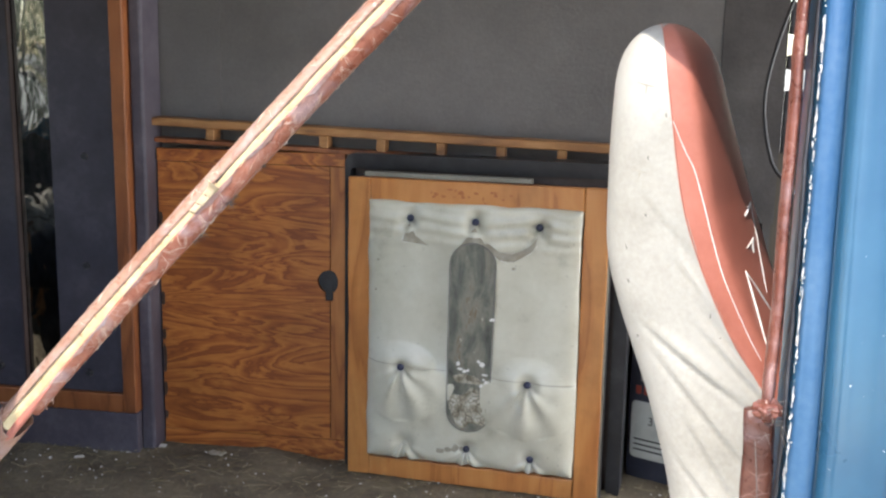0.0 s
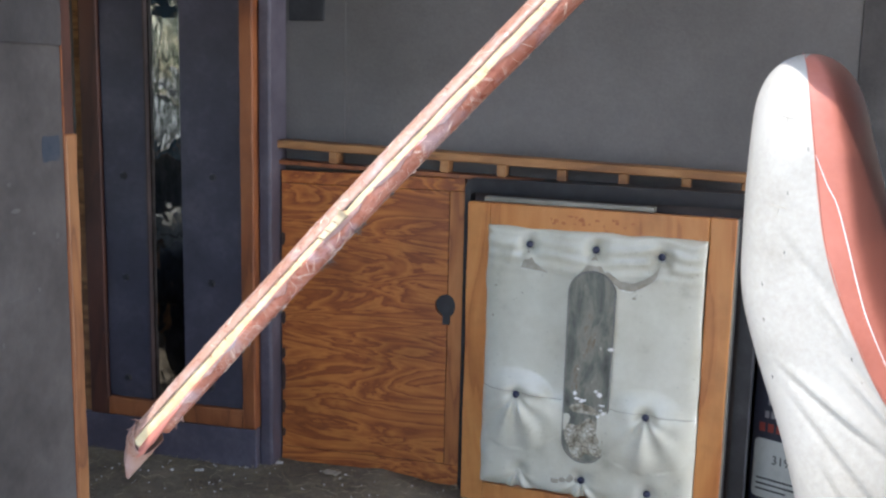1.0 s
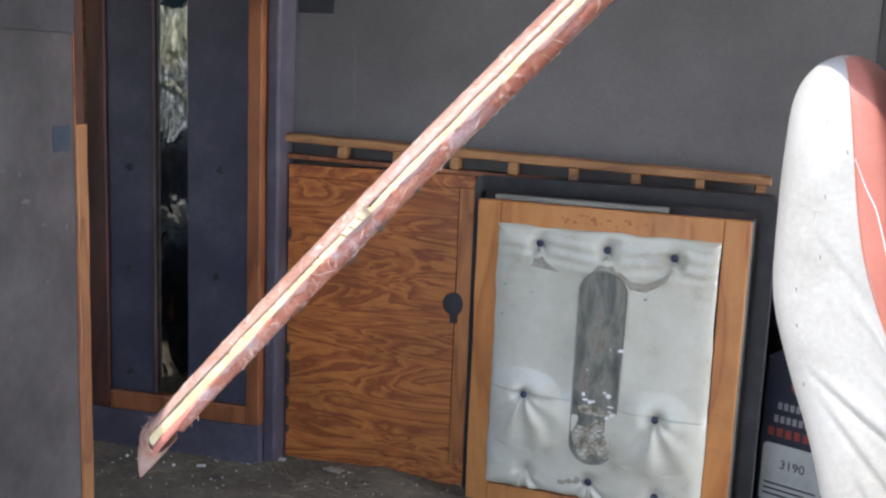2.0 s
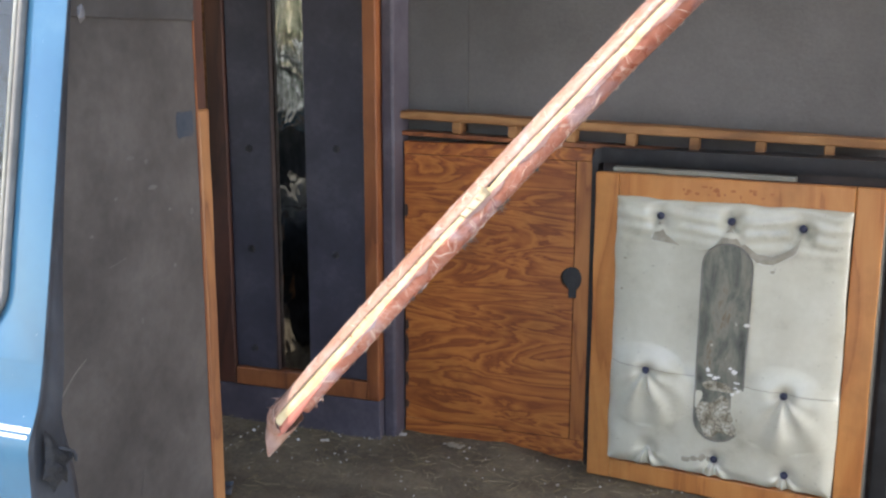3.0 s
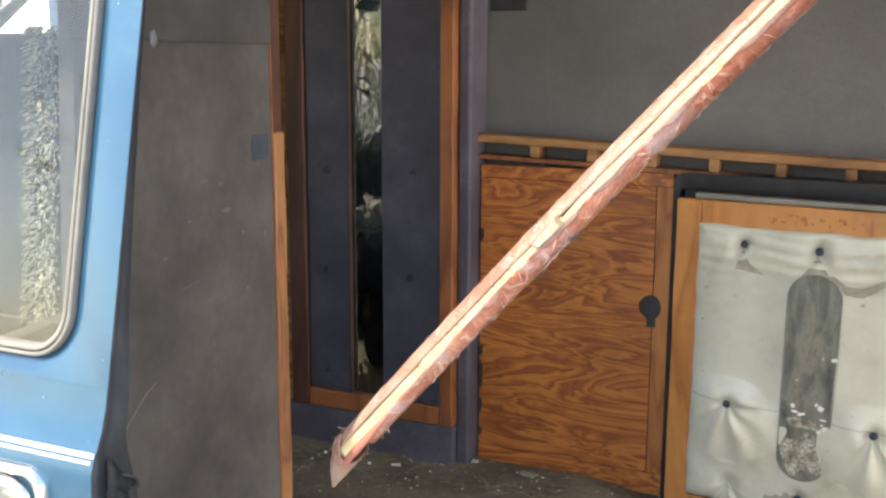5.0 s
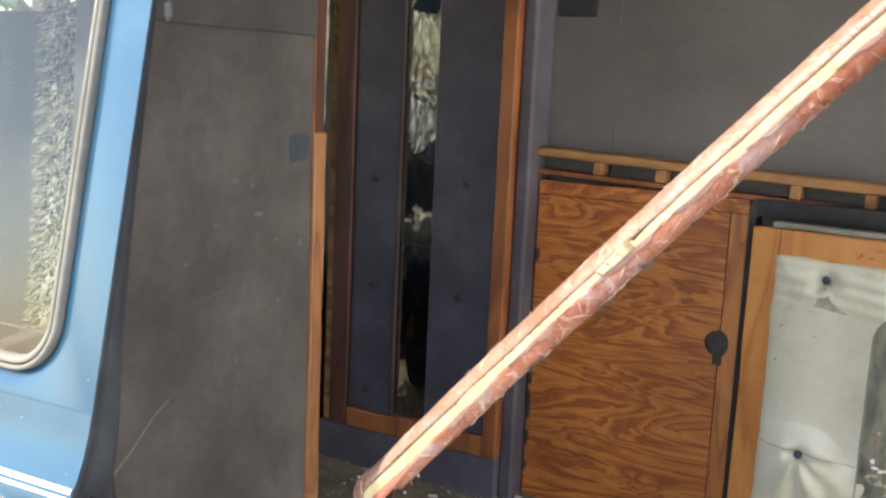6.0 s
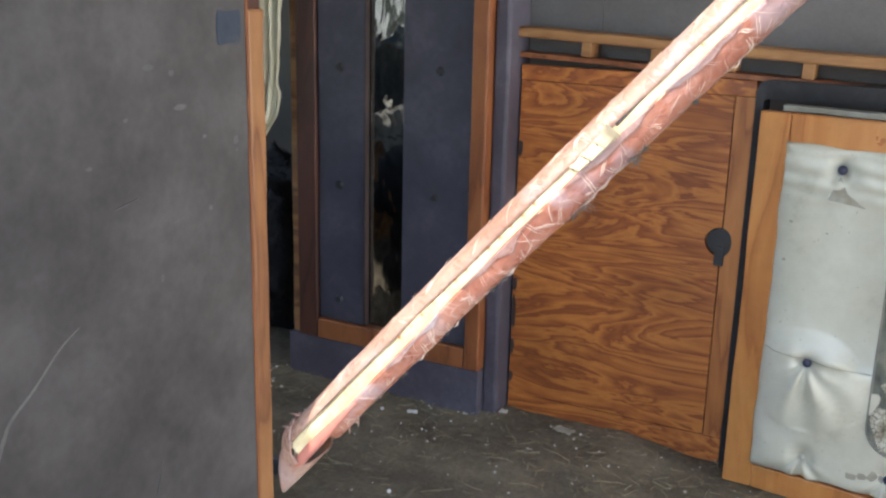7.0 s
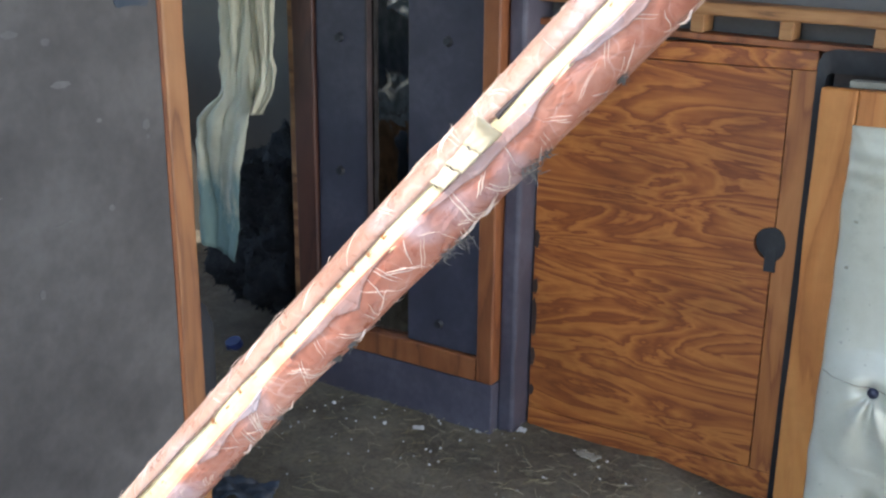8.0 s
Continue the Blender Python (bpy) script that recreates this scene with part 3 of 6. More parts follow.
    prof = [(-0.001, 0.05), (0.0, 0.0), (0.003, -0.004), (0.010, -0.006), (0.0165, -0.005), (0.0185, 0.004), (0.0215, 0.004), (0.0225, -0.008),
            (0.030, -0.012), (0.060, -0.012), (0.066, -0.010), (0.068, 0.004), (0.072, 0.004), (0.073, -0.010), (0.08, -0.012), (0.6, -0.012), (1.7, -0.012)]
    rows = [[bm.verts.new((EDGE_R + (z - 1.29) * 0.042 + a, 0.905 + (max(z, 1.0) - 1.345) * (0.205 if z > 1.345 else 0.14) + b, z)) for a, b in prof]
            for z in [2.3, 2.1, 1.9, 1.75, 1.65, 1.55, 1.45, 1.345, 1.28, 1.2, 1.0, 0.8, 0.6, 0.42]]
    for a, b in zip(rows, rows[1:]):
        for i in range(len(prof) - 1):
            bm.faces.new((a[i], a[i + 1], b[i + 1], b[i]))
    pillar = part("door_pillar", bm, [PAINT, WORN_LIT_PAINT], v, "blue ridged door pillar with chipped edge", smooth=True)
    for k, poly in enumerate(pillar.data.polygons):
        poly.material_index = 1 if k % (len(prof) - 1) in (1, 2, 3) else 0
    # roof edge over the doorway
    bm = prism([(side_y(2.15) - 0.002, 2.15), (side_y(2.33) - 0.002, 2.335), (side_y(2.33) + 0.05, 2.335), (side_y(2.15) + 0.03, 2.15)], -2.25, 2.05, "x")
    part("roof_rail", bm, PAINT, v)
    # unseen corner piece added to the doorway, curved to shade the seat's top
    corner = [(EDGE_R + 0.05, 2.149), (0.05, 2.149), (0.08, 2.04), (0.125, 1.945), (0.182, 1.861), (0.25, 1.81), (0.32, 1.785), (EDGE_R + 0.05, 1.775)]
    bm = prism([(x, z) for x, z in corner], 0.0, 0.03, "y")
    for w in bm.verts:
        w.co.y += side_y(w.co.z) + 0.002
    part("shade_corner", bm, PAINT, v)
    bm = bmesh.new()
    add_box(bm, -2.25, 2.05, 0.90, 0.96, 0.42, 0.74, 0.01)
    part("sill", bm, PAINT, v)
    bm = bmesh.new()
    add_box(bm, -2.3, 2.1, 1.09, 2.78, 2.336, 2.37, 0.015)
    part("roof", bm, PAINT, v)
    bm = bmesh.new()
    for x0, x1, z0, z1 in ((-2.25, 2.05, 0.42, 1.36), (-2.25, -2.05, 1.36, 2.33), (-1.82, 0.66, 1.36, 2.33), (1.25, 2.05, 1.36, 2.33),
                           (-2.05, -1.82, 1.80, 2.33), (0.66, 1.25, 1.82, 2.33)):
        add_box(bm, x0, x1, 2.745, 2.775, z0, z1)
    part("far_side", bm, PAINT, v)
    bm = bmesh.new()
    for y0, y1, z0, z1 in ((0.93, 2.74, 0.42, 1.32), (0.93, 2.74, 1.83, 2.33), (0.93, 1.03, 1.32, 1.83), (2.64, 2.74, 1.32, 1.83)):
        add_box(bm, -2.27, -2.23, y0, y1, z0, z1)
    part("end_panel", bm, PAINT, v)
    bm = bmesh.new()
    for y0, y1, z0, z1 in ((0.93, 2.74, 0.42, 0.9), (0.93, 2.74, 1.83, 2.33), (0.93, 1.03, 0.9, 1.83), (2.64, 2.74, 0.9, 1.83)):
        add_box(bm, 2.03, 2.07, y0, y1, z0, z1)
    part("end_panel", bm, PAINT, v)
    # wheels under the floor
    for wx in (-1.55, 1.35):
        for wy in (0.97, 2.52):
            bm = bmesh.new()
            ring = [(0.17, 0.0), (0.20, -0.01), (0.285, -0.005), (0.312, 0.02), (0.318, 0.09), (0.312, 0.16), (0.285, 0.185), (0.20, 0.19), (0.17, 0.18)]
            n = 36
            rows = [[bm.verts.new((wx + r * math.cos(2 * math.pi * k / n), wy + y, 0.295 + r * math.sin(2 * math.pi * k / n))) for r, y in ring] for k in range(n)]
            for k in range(n):
                for r0, r1 in zip(range(len(ring)), range(1, len(ring))):
                    bm.faces.new((rows[k][r0], rows[k][r1], rows[(k + 1) % n][r1], rows[(k + 1) % n][r0]))
            wheel = part("wheel", bm, BLACK, v, "black rubber tyre on a steel wheel", smooth=True)
            bm = bmesh.new()
            bmesh.ops.create_cone(bm, cap_ends=True, segments=28, radius1=0.174, radius2=0.15, depth=0.10, matrix=Matrix.Translation((wx, wy + 0.09, 0.295)) @ Matrix.Rotation(radians(90), 4, "X"))
            part("rim", bm, LIP, wheel, "plain steel rim")
    # chrome handle in its bezel
    bm = bmesh.new()
    ring = [[bm.verts.new((x, y, z)) for x, z in rounded(-0.70 - g, -0.524 + g, 1.19 - g, 1.272 + g, 0.018 + g)]
            for g, y in ((0.004, 0.880), (0.003, 0.872), (-0.002, 0.870), (-0.006, 0.874), (-0.006, 0.879))]
    n = len(ring[0])
    for a, b in zip(ring, ring[1:]):
        for i in range(n):
            bm.faces.new((a[i], a[(i + 1) % n], b[(i + 1) % n], b[i]))
    bezel = part("handle_bezel", bm, CHROME, v, "pitted chrome handle bezel", smooth=True)
    bm = bmesh.new()
    bmesh.ops.create_uvsphere(bm, u_segments=28, v_segments=14, radius=1.0)
    for w in bm.verts:
        w.co = Vector((-0.612 + math.copysign(abs(w.co.x) ** 0.55, w.co.x) * 0.076, 0.876 + w.co.y * 0.012, 1.236 + math.copysign(abs(w.co.z) ** 0.6, w.co.z) * 0.030))
    part("pull", bm, CHROME, bezel, "bright chrome pull", smooth=True)
    # worn edge of the pillar: black rubber lip with flakes of white paint
    lip_path = [(EDGE_R - 0.004 + (z - 1.29) * 0.042, side_y(max(z, 1.345)) + 0.006, z) for z in np.linspace(0.8, 1.77, 60)]
    bm = bmesh.new()
    sweep(bm, lip_path, lambda i, f: [(a + 0.0012 * noise.noise(Vector((i * 1.7, a * 900, 3))), b) for a, b in circle(0.0015, 8, 2.6)])
    part("edge_rubber", bm, BLACK, v, "black perished edge rubber", smooth=True)
    bm = bmesh.new()
    rng = random.Random(4)
    for k in range(420):
        z = 1.0 + 0.75 * rng.random() ** 0.8
        x = EDGE_R - 0.0012 + (z - 1.29) * 0.042 + rng.gauss(0.0, 0.0005)
        y = side_y(max(z, 1.345)) - 0.0022 - (0.002 if x > EDGE_R + (z - 1.29) * 0.042 else 0)
        w, h = rng.uniform(0.00012, 0.00042), rng.uniform(0.002, 0.007) * rng.random() ** 2 + 0.0005
        pts = [(x + w * math.cos(a) * rng.uniform(0.6, 1.2), z + h * math.sin(a) * rng.uniform(0.6, 1.2)) for a in (0.3, 1.2, 2.2, 3.3, 4.2, 5.4)]
        vs = [bm.verts.new((px, y, pz)) for px, pz in pts] + [bm.verts.new((px, y - 0.0008, pz)) for px, pz in pts]
        bm.faces.new(vs[6:])
        for i in range(6):
            bm.faces.new((vs[i], vs[(i + 1) % 6], vs[6 + (i + 1) % 6], vs[6 + i]))
    tagged(part("flaking_paint", bm, CRUMB, v, "flaking white paint"), kind="stuff")
    return v


def door_trim():
    """Brown vinyl padding round the doorway's edge, torn and knotted half way down."""
    t = empty("doorway_padding", "torn red-brown vinyl padding along the doorway edge", "trim")
    path = [(EDGE_R - 0.0125 + (z - 1.29) * 0.045 + 0.0015 * noise.noise(Vector((z * 17, 0, 0))), side_y(max(z, 1.345)) + 0.022, z) for z in np.linspace(1.358, 1.77, 60)]
    bm = bmesh.new()
    sweep(bm, path, lambda i, f: [(a * (1 + 0.16 * noise.noise(Vector((i * 0.6, a * 200, b * 200)))), b) for a, b in circle(0.0042, 14, 2.4)])
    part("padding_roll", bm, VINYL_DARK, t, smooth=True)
    bm = bmesh.new()
    bmesh.ops.create_icosphere(bm, subdivisions=4, radius=1.0)
    for v in bm.verts:
        n = noise.noise(v.co * 2.2) * 0.35 + noise.noise(v.co * 6) * 0.14
        v.co = Vector((0.3405, 0.920, 1.366)) + Vector((v.co.x * 0.0100, v.co.y * 0.010, v.co.z * 0.0075)) * (1 + n)
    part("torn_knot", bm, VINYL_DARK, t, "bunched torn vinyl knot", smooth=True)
    path = [(0.3375 - (z - 1.29) * 0.02, 0.921, z) for z in np.linspace(0.80, 1.366, 50)]
    bm = bmesh.new()
    sweep(bm, path, lambda i, f: [(a * (1 + 0.12 * noise.noise(Vector((i * 0.3, a * 150, 9)))), b) for a, b in circle(0.0112, 16, 0.55)])
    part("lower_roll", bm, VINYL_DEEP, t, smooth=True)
    rng = random.Random(8)
    bm = bmesh.new()
    for k in range(12):
        p = Vector((0.344 + rng.gauss(0, 0.004), 0.909, 1.358 + rng.gauss(0, 0.007)))
        d = Vector((rng.gauss(0, 1), -0.6, rng.gauss(-0.6, 1))).normalized()
        sweep(bm, [p, p + d * 0.005, p + d * 0.009 + Vector((0, 0, -0.003))], lambda i, f: circle(0.00022 * (1.2 - f), 4))
    tagged(part("threads", bm, FLUFF, t, "frayed pale threads"), kind="stuff")
    bm = bmesh.new()
    sweep(bm, smooth_path([(0.3325, 0.913, 1.345), (0.335, 0.9125, 1.32), (0.340, 0.913, 1.27), (0.344, 0.9135, 1.2)], 6), lambda i, f: circle(0.0003, 5))
    part("seam_thread", bm, FLUFF, t)


def shell_lining():
    """Walls, ceiling and partition inside the van."""
    bm = bmesh.new()
    add_box(bm, -0.70, -0.545, 2.244, 2.27, 1.36, 2.28)
    add_box(bm, -0.5442, 0.4515, 2.247, 2.272, 1.36, 2.28)
    structure(part("wall_back", bm, HEADLINER), "dark grey lined wall above the cabinet", "wall")
    # flat panel standing in for the dark seat-like shape behind the padded seat
    structure(part("dark_shape_panel", box(0.452, 0.57, 2.2455, 2.2725, 1.30, 2.28), TOP_BAND), "dark panel standing in for a seat-like shape", "wall")
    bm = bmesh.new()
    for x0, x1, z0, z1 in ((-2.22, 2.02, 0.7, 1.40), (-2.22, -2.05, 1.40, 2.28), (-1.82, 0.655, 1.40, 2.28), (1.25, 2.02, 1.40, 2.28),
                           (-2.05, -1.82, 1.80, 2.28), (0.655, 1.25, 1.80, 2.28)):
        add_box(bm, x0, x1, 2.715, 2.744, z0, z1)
    structure(part("wall_far", bm, DIMMED_BEIGE), "panelled far wall of the van, its beige darkened for shade", "wall")
    bm = bmesh.new()
    for z0, z1 in ((1.40, 1.546), (1.594, 1.628), (1.674, 1.748)):
        add_box(bm, 0.655, 1.25, 2.70, 2.716, z0, z1, 0.003)
    structure(part("window_1", bm, BLACK), "dark horizontal window bars", "window")
    # unseen ceiling; the cream is picked to throw light back into the interior
    bm = box(-2.22, 2.02, 1.13, 2.744, 2.28, 2.32)
    structure(part("ceiling", bm, CEILING), "unseen van ceiling, made cream to bounce light", "ceiling")
    bm = box(0.555, 0.57, 2.273, 2.714, 0.77, 2.28)
    structure(part("wall_right", bm, TOP_BAND), "dark lined return wall", "wall")
    # added out of view: stops the back lamp from lighting the seat's side
    bm = box(0.60, 0.625, 0.985, 1.55, 0.76, 2.279)
    structure(part("wall_light_block", bm, TOP_BAND), "unseen dark wall added to keep the back light off the seat", "wall")
    bm = box(0.29, 0.554, 2.60, 2.62, 0.75, 1.36)
    structure(part("wall_recess", bm, DARK_BROWN), "dark brown wall of the recess", "wall")
    bm = bmesh.new()
    for x0, x1, z0, z1 in ((-2.22, -0.72, 0.7, 1.345), (-2.22, -1.80, 1.345, 2.28), (-1.80, -0.72, 1.82, 2.28)):
        add_box(bm, x0, x1, 0.985, 1.0, z0, z1)
    structure(part("wall_near", bm, PARTITION), "beige panelled wall inside the cab", "wall")


def partition():
    p = empty("partition", "dull grey-brown board partition with a bare wood edge", "partition", kind="structure")
    part("board", prism([(0.985, 0.78), (1.4875, 0.78), (1.4875, 2.275), (1.16, 2.275), (1.10, 1.345), (0.985, 1.335)], -0.716, -0.694, "x"), PARTITION, p)
    part("edge_strip", worn_box(-0.718, -0.692, 1.4915, 1.519, 0.78, 1.522, 0.003, 0.06, 0.0012, 2), STRIP_WOOD, p, "orange-brown bare wood edge strip")
    part("upper_edge", worn_box(-0.716, -0.6955, 1.4915, 1.517, 1.519, 2.275, 0.002, 0.08, 0.001, 3), DARK_WOOD, p, "dark red-brown upper edge")
    part("edge_line", box(-0.7165, -0.6928, 1.4875, 1.4912, 0.78, 2.27), RED_WOOD, p)
    part("top_band", worn_box(-0.694, -0.688, 1.11, 1.485, 1.645, 2.27, 0.002, 0.08, 0.0012, 5), TOP_BAND, p, "dark fabric band")
    part("blue_patch", prism([(1.459 + 0.020 * math.copysign(abs(math.cos(a)) ** 0.6, math.cos(a)), 1.503 + 0.020 * math.copysign(abs(math.sin(a)) ** 0.6, math.sin(a)) + 0.003 * math.sin(3 * a)) for a in np.linspace(0, 2 * math.pi, 28, endpoint=False)], -0.6945, -0.6932, "x"), NAVY, p, "dark blue paint smudge")
    rng = random.Random(3)
    for (y0, z0, y1, z1) in ((1.315, 1.01, 1.325, 1.045), (1.28, 1.335, 1.312, 1.341), (1.356, 1.305, 1.376, 1.308)):
        bm = bmesh.new()
        n = 10
        pts = [Vector((-0.6932, y0 + (y1 - y0) * k / n, z0 + (z1 - z0) * (k / n) ** 1.2)) for k in range(n + 1)]
        sweep(bm, pts, lambda i, f: [(a * rng.uniform(0.4, 1.3), b) for a, b in circle(0.0006, 6, 0.5)], Vector((1, 0, 0)))
        part("scratch", bm, PALE_SCUFF, p)
    line = smooth_path([(1.118, 1.128, 0), (1.129, 1.150, 0), (1.1396, 1.1668, 0), (1.1669, 1.1871, 0), (1.1993, 1.2153, 0), (1.2248, 1.230, 0)], 8)
    half = [0.0016 * (1.25 - k / len(line)) * (1 + 0.5 * noise.noise(Vector((k * 0.8, 2, 2)))) for k in range(len(line))]
    part("scratch", prism([(q.x - h, q.y + h) for q, h in zip(line, half)] + [(q.x + h, q.y - h) for q, h in reversed(list(zip(line, half)))], -0.6945, -0.6936, "x"), GOUGE, p, "long pale curved gouge")
    for k, (cy, cz, ry, rz) in enumerate(((1.335, 1.469, 0.008, 0.003), (1.367, 1.461, 0.004, 0.003), (1.378, 1.425, 0.010, 0.003), (1.466, 1.379, 0.004, 0.005), (1.414, 1.39, 0.003, 0.002),
                                          (1.467, 1.368, 0.002, 0.002), (1.30, 1.42, 0.003, 0.002), (1.42, 1.31, 0.003, 0.003), (1.25, 1.38, 0.004, 0.002), (1.34, 1.25, 0.003, 0.004))):
        pts = [(cy + ry * math.cos(t) * (1 + 0.6 * noise.noise(Vector((math.cos(t) * 2, math.sin(t) * 2, k * 7.0)))), cz + rz * math.sin(t) * (1 + 0.6 * noise.noise(Vector((math.cos(t) * 2, math.sin(t) * 2, k * 13.0))))) for t in np.linspace(0, 2 * math.pi, 16, endpoint=False)]
        part("scuff", prism(pts, -0.6945, -0.6936, "x"), PALE_SCUFF, p, "pale scuff")
    return p


# ---------------------------------------------------------------- cabinet, shelf, refrigerator, closet
def cabinet():
    c = empty("cabinet", "low plywood cabinet with a flush door and finger hole", "cabinet", (-0.665, BACK, FLOOR))
    c.matrix_world = pose(0, 0, 0)
    x0, x1, z0, z1 = -0.668, -0.272, 0.766, 1.414
    dx0, dx1, dz0, dz1 = -0.6675, -0.3045, 0.812, 1.387
    for name, b in (("rail", (x0, x1, z0, dz0 - 0.0015)), ("rail", (x0, x1, dz1 + 0.0015, z1)),
                    ("stile", (dx1 + 0.002, x1, dz0 - 0.001, dz1 + 0.001))):
        part(name, worn_box(b[0], b[1], BACK, BACK + 0.018, b[2], b[3], 0.0012, 0.08, 0.0006, b[0]), PLY_STILE if b[0] > -0.4 else PLY, c)
    # the door, with the hole cut through its edge
    outline = [(dx0, dz0), (dx1, dz0)]
    hole = []
    for k in range(15):
        a = radians(-90 - 180 * k / 14)
        hole.append((dx1 + math.cos(a) * 0.026, 1.151 + math.sin(a) * 0.024))
    outline += hole + [(dx1, dz1), (dx0, dz1)]
    bm = prism(outline, BACK + 0.002, BACK + 0.019, "y")
    door = part("door", bm, PLY, c, "flame-figured plywood door")
    part("finger_hole", prism([(-0.3055 + 0.028 * math.cos(a), 1.151 + 0.026 * math.sin(a)) for a in np.linspace(0, 2 * math.pi, 24, endpoint=False)],
                              BACK + 0.012, BACK + 0.03, "y"), BLACK, door, "black finger hole")
    part("latch", worn_box(-0.3125, -0.2965, BACK - 0.0025, BACK + 0.001, 1.112, 1.146, 0.0012, 0.01, 0.001), BLACK, door, "dark latch plate below the hole")
    part("half_ring", prism([(-0.3035 + 0.017 * math.cos(a), 1.151 + 0.024 * math.sin(a)) for a in np.linspace(0, 2 * math.pi, 20, endpoint=False)], BACK - 0.0018, BACK + 0.0005, "y"), BLACK, door)
    for z, h in ((1.27, 0.03), (1.098, 0.03), (1.02, 0.024), (0.968, 0.062), (0.90, 0.03), (0.842, 0.02)):
        pts = [(-0.6640 + 0.0042 * math.cos(t) * (1 + 0.5 * noise.noise(Vector((math.cos(t) * 2, math.sin(t) * 2, z * 31)))),
                z + h / 2 * math.sin(t) * (1 + 0.4 * noise.noise(Vector((math.cos(t) * 2, math.sin(t) * 3, z * 57))))) for t in np.linspace(0, 2 * math.pi, 22, endpoint=False)]
        part("hinge_stain", prism([(max(x, -0.6678), zz) for x, zz in pts], BACK + 0.0008, BACK + 0.0025, "y"), DARK_BROWN, c, "dark burnt hinge mark")
    part("body", box(x0 + 0.004, x1 - 0.004, BACK + 0.021, 2.66, 0.76, 1.40), DARK_BROWN, c)
    return c


def shelf():
    """A slatted shelf: a long board on short blocks, with a thin strip beneath."""
    s = empty("shelf", "long narrow wooden shelf board on short blocks", "shelf", (-0.676, BACK - 0.004, 1.46), 0)
    s.matrix_world = pose(-0.676, BACK - 0.004, 1.469) @ Matrix.Rotation(radians(1.8), 4, "Y")
    part("board", worn_box(0, 0.962, -0.006, 0.045, -0.0085, 0.0085, 0.003, 0.06, 0.0016, 1), PLY_EDGE, s, "pale raw-edged board")
    for x in (0.1245, 0.243, 0.361, 0.478, 0.597, 0.7155, 0.835, 0.944):
        part("block", worn_box(x - 0.009, x + 0.009, 0.0, 0.04, -0.033, -0.0086, 0.0015, 0.012, 0.0012, x), PLY_EDGE, s)
    part("lower_strip", worn_box(0, 0.955, 0.002, 0.043, -0.0425, -0.0335, 0.0015, 0.08, 0.001, 4), RED_WOOD, s, "thin red-brown strip")
    return s


def pad_depth(x, z, w, h):
    """Relief of the quilted skin: buttons pull it in, folds run from them."""
    edge = min(x, w - x, z, h - z)
    d = 0.010 * (1 - math.exp(-max(edge, 0) / 0.012))
    top = 1 / (1 + math.exp(-(z - 0.442) / 0.010))
    low = 1 / (1 + math.exp((z - (0.2015 - 0.018 * x / w)) / 0.004))
    d += 0.006 * low + 0.0026 * top * (0.5 + 0.5 * math.sin(z * 260 + 3 * noise.noise(Vector((x * 14, z * 8, 0))))) + 0.003 * noise.noise(Vector((x * 7, z * 7, 3)))
    d += 0.0016 * low * noise.noise(Vector((x * 30, z * 18, 4)))
    above = z - (0.2015 - 0.018 * x / w)
    # a puffed pocket with a crisp rounded top over each of the two middle buttons
    for (bx, bz), swell in zip(PAD_BUTTONS[3:5], (0.016, 0.007)):
        side = (x - bx) / 0.072
        if abs(side) < 1:
            rim = 0.046 * math.sqrt(1 - side * side)
            d += swell * max(0.0, 1 - max(0.0, above) / max(rim, 0.001)) * (1 - side ** 4) * (1 - low) * (1 - math.exp(-max(edge, 0) / 0.03))
    for bx, bz in PAD_BUTTONS[3:5]:
        d += 0.013 * math.exp(-((x - bx) / 0.075) ** 2 - ((z - bz + 0.045) / 0.062) ** 4) * (1 - math.exp(-max(edge, 0) / 0.02))
    for bx, bz in PAD_BUTTONS:
        q = math.hypot(x - bx, z - bz)
        d -= 0.013 * math.exp(-(q / 0.016) ** 2)
        if q < 0.11 and bz < 0.3 and q > 0.001:
            ang = math.atan2(x - bx, bz - z)
            fall = math.exp(-q / 0.075) * max(0.0, math.cos(ang)) ** 2.2
            d += 0.0095 * fall * math.cos(ang * 8 + bx * 40)
        if bz > 0.4 and q < 0.09 and q > 0.001:
            ang = math.atan2(x - bx, bz - z)
            d += 0.003 * math.exp(-q / 0.03) * max(0.0, math.cos(ang * 0.8)) * math.cos(ang * 5)
    return d


PAD_X, PAD_Z, PAD_W, PAD_H = 0.0445, 0.047, 0.416, 0.519
PAD_BUTTONS = [(bx - PAD_X, bz - PAD_Z) for bx, bz in ((0.1288, 0.534), (0.2582, 0.5337), (0.3804, 0.530), (0.1172, 0.2391), (0.3697, 0.2278), (0.1238, 0.0835), (0.2508, 0.0808), (0.3785, 0.0755))]


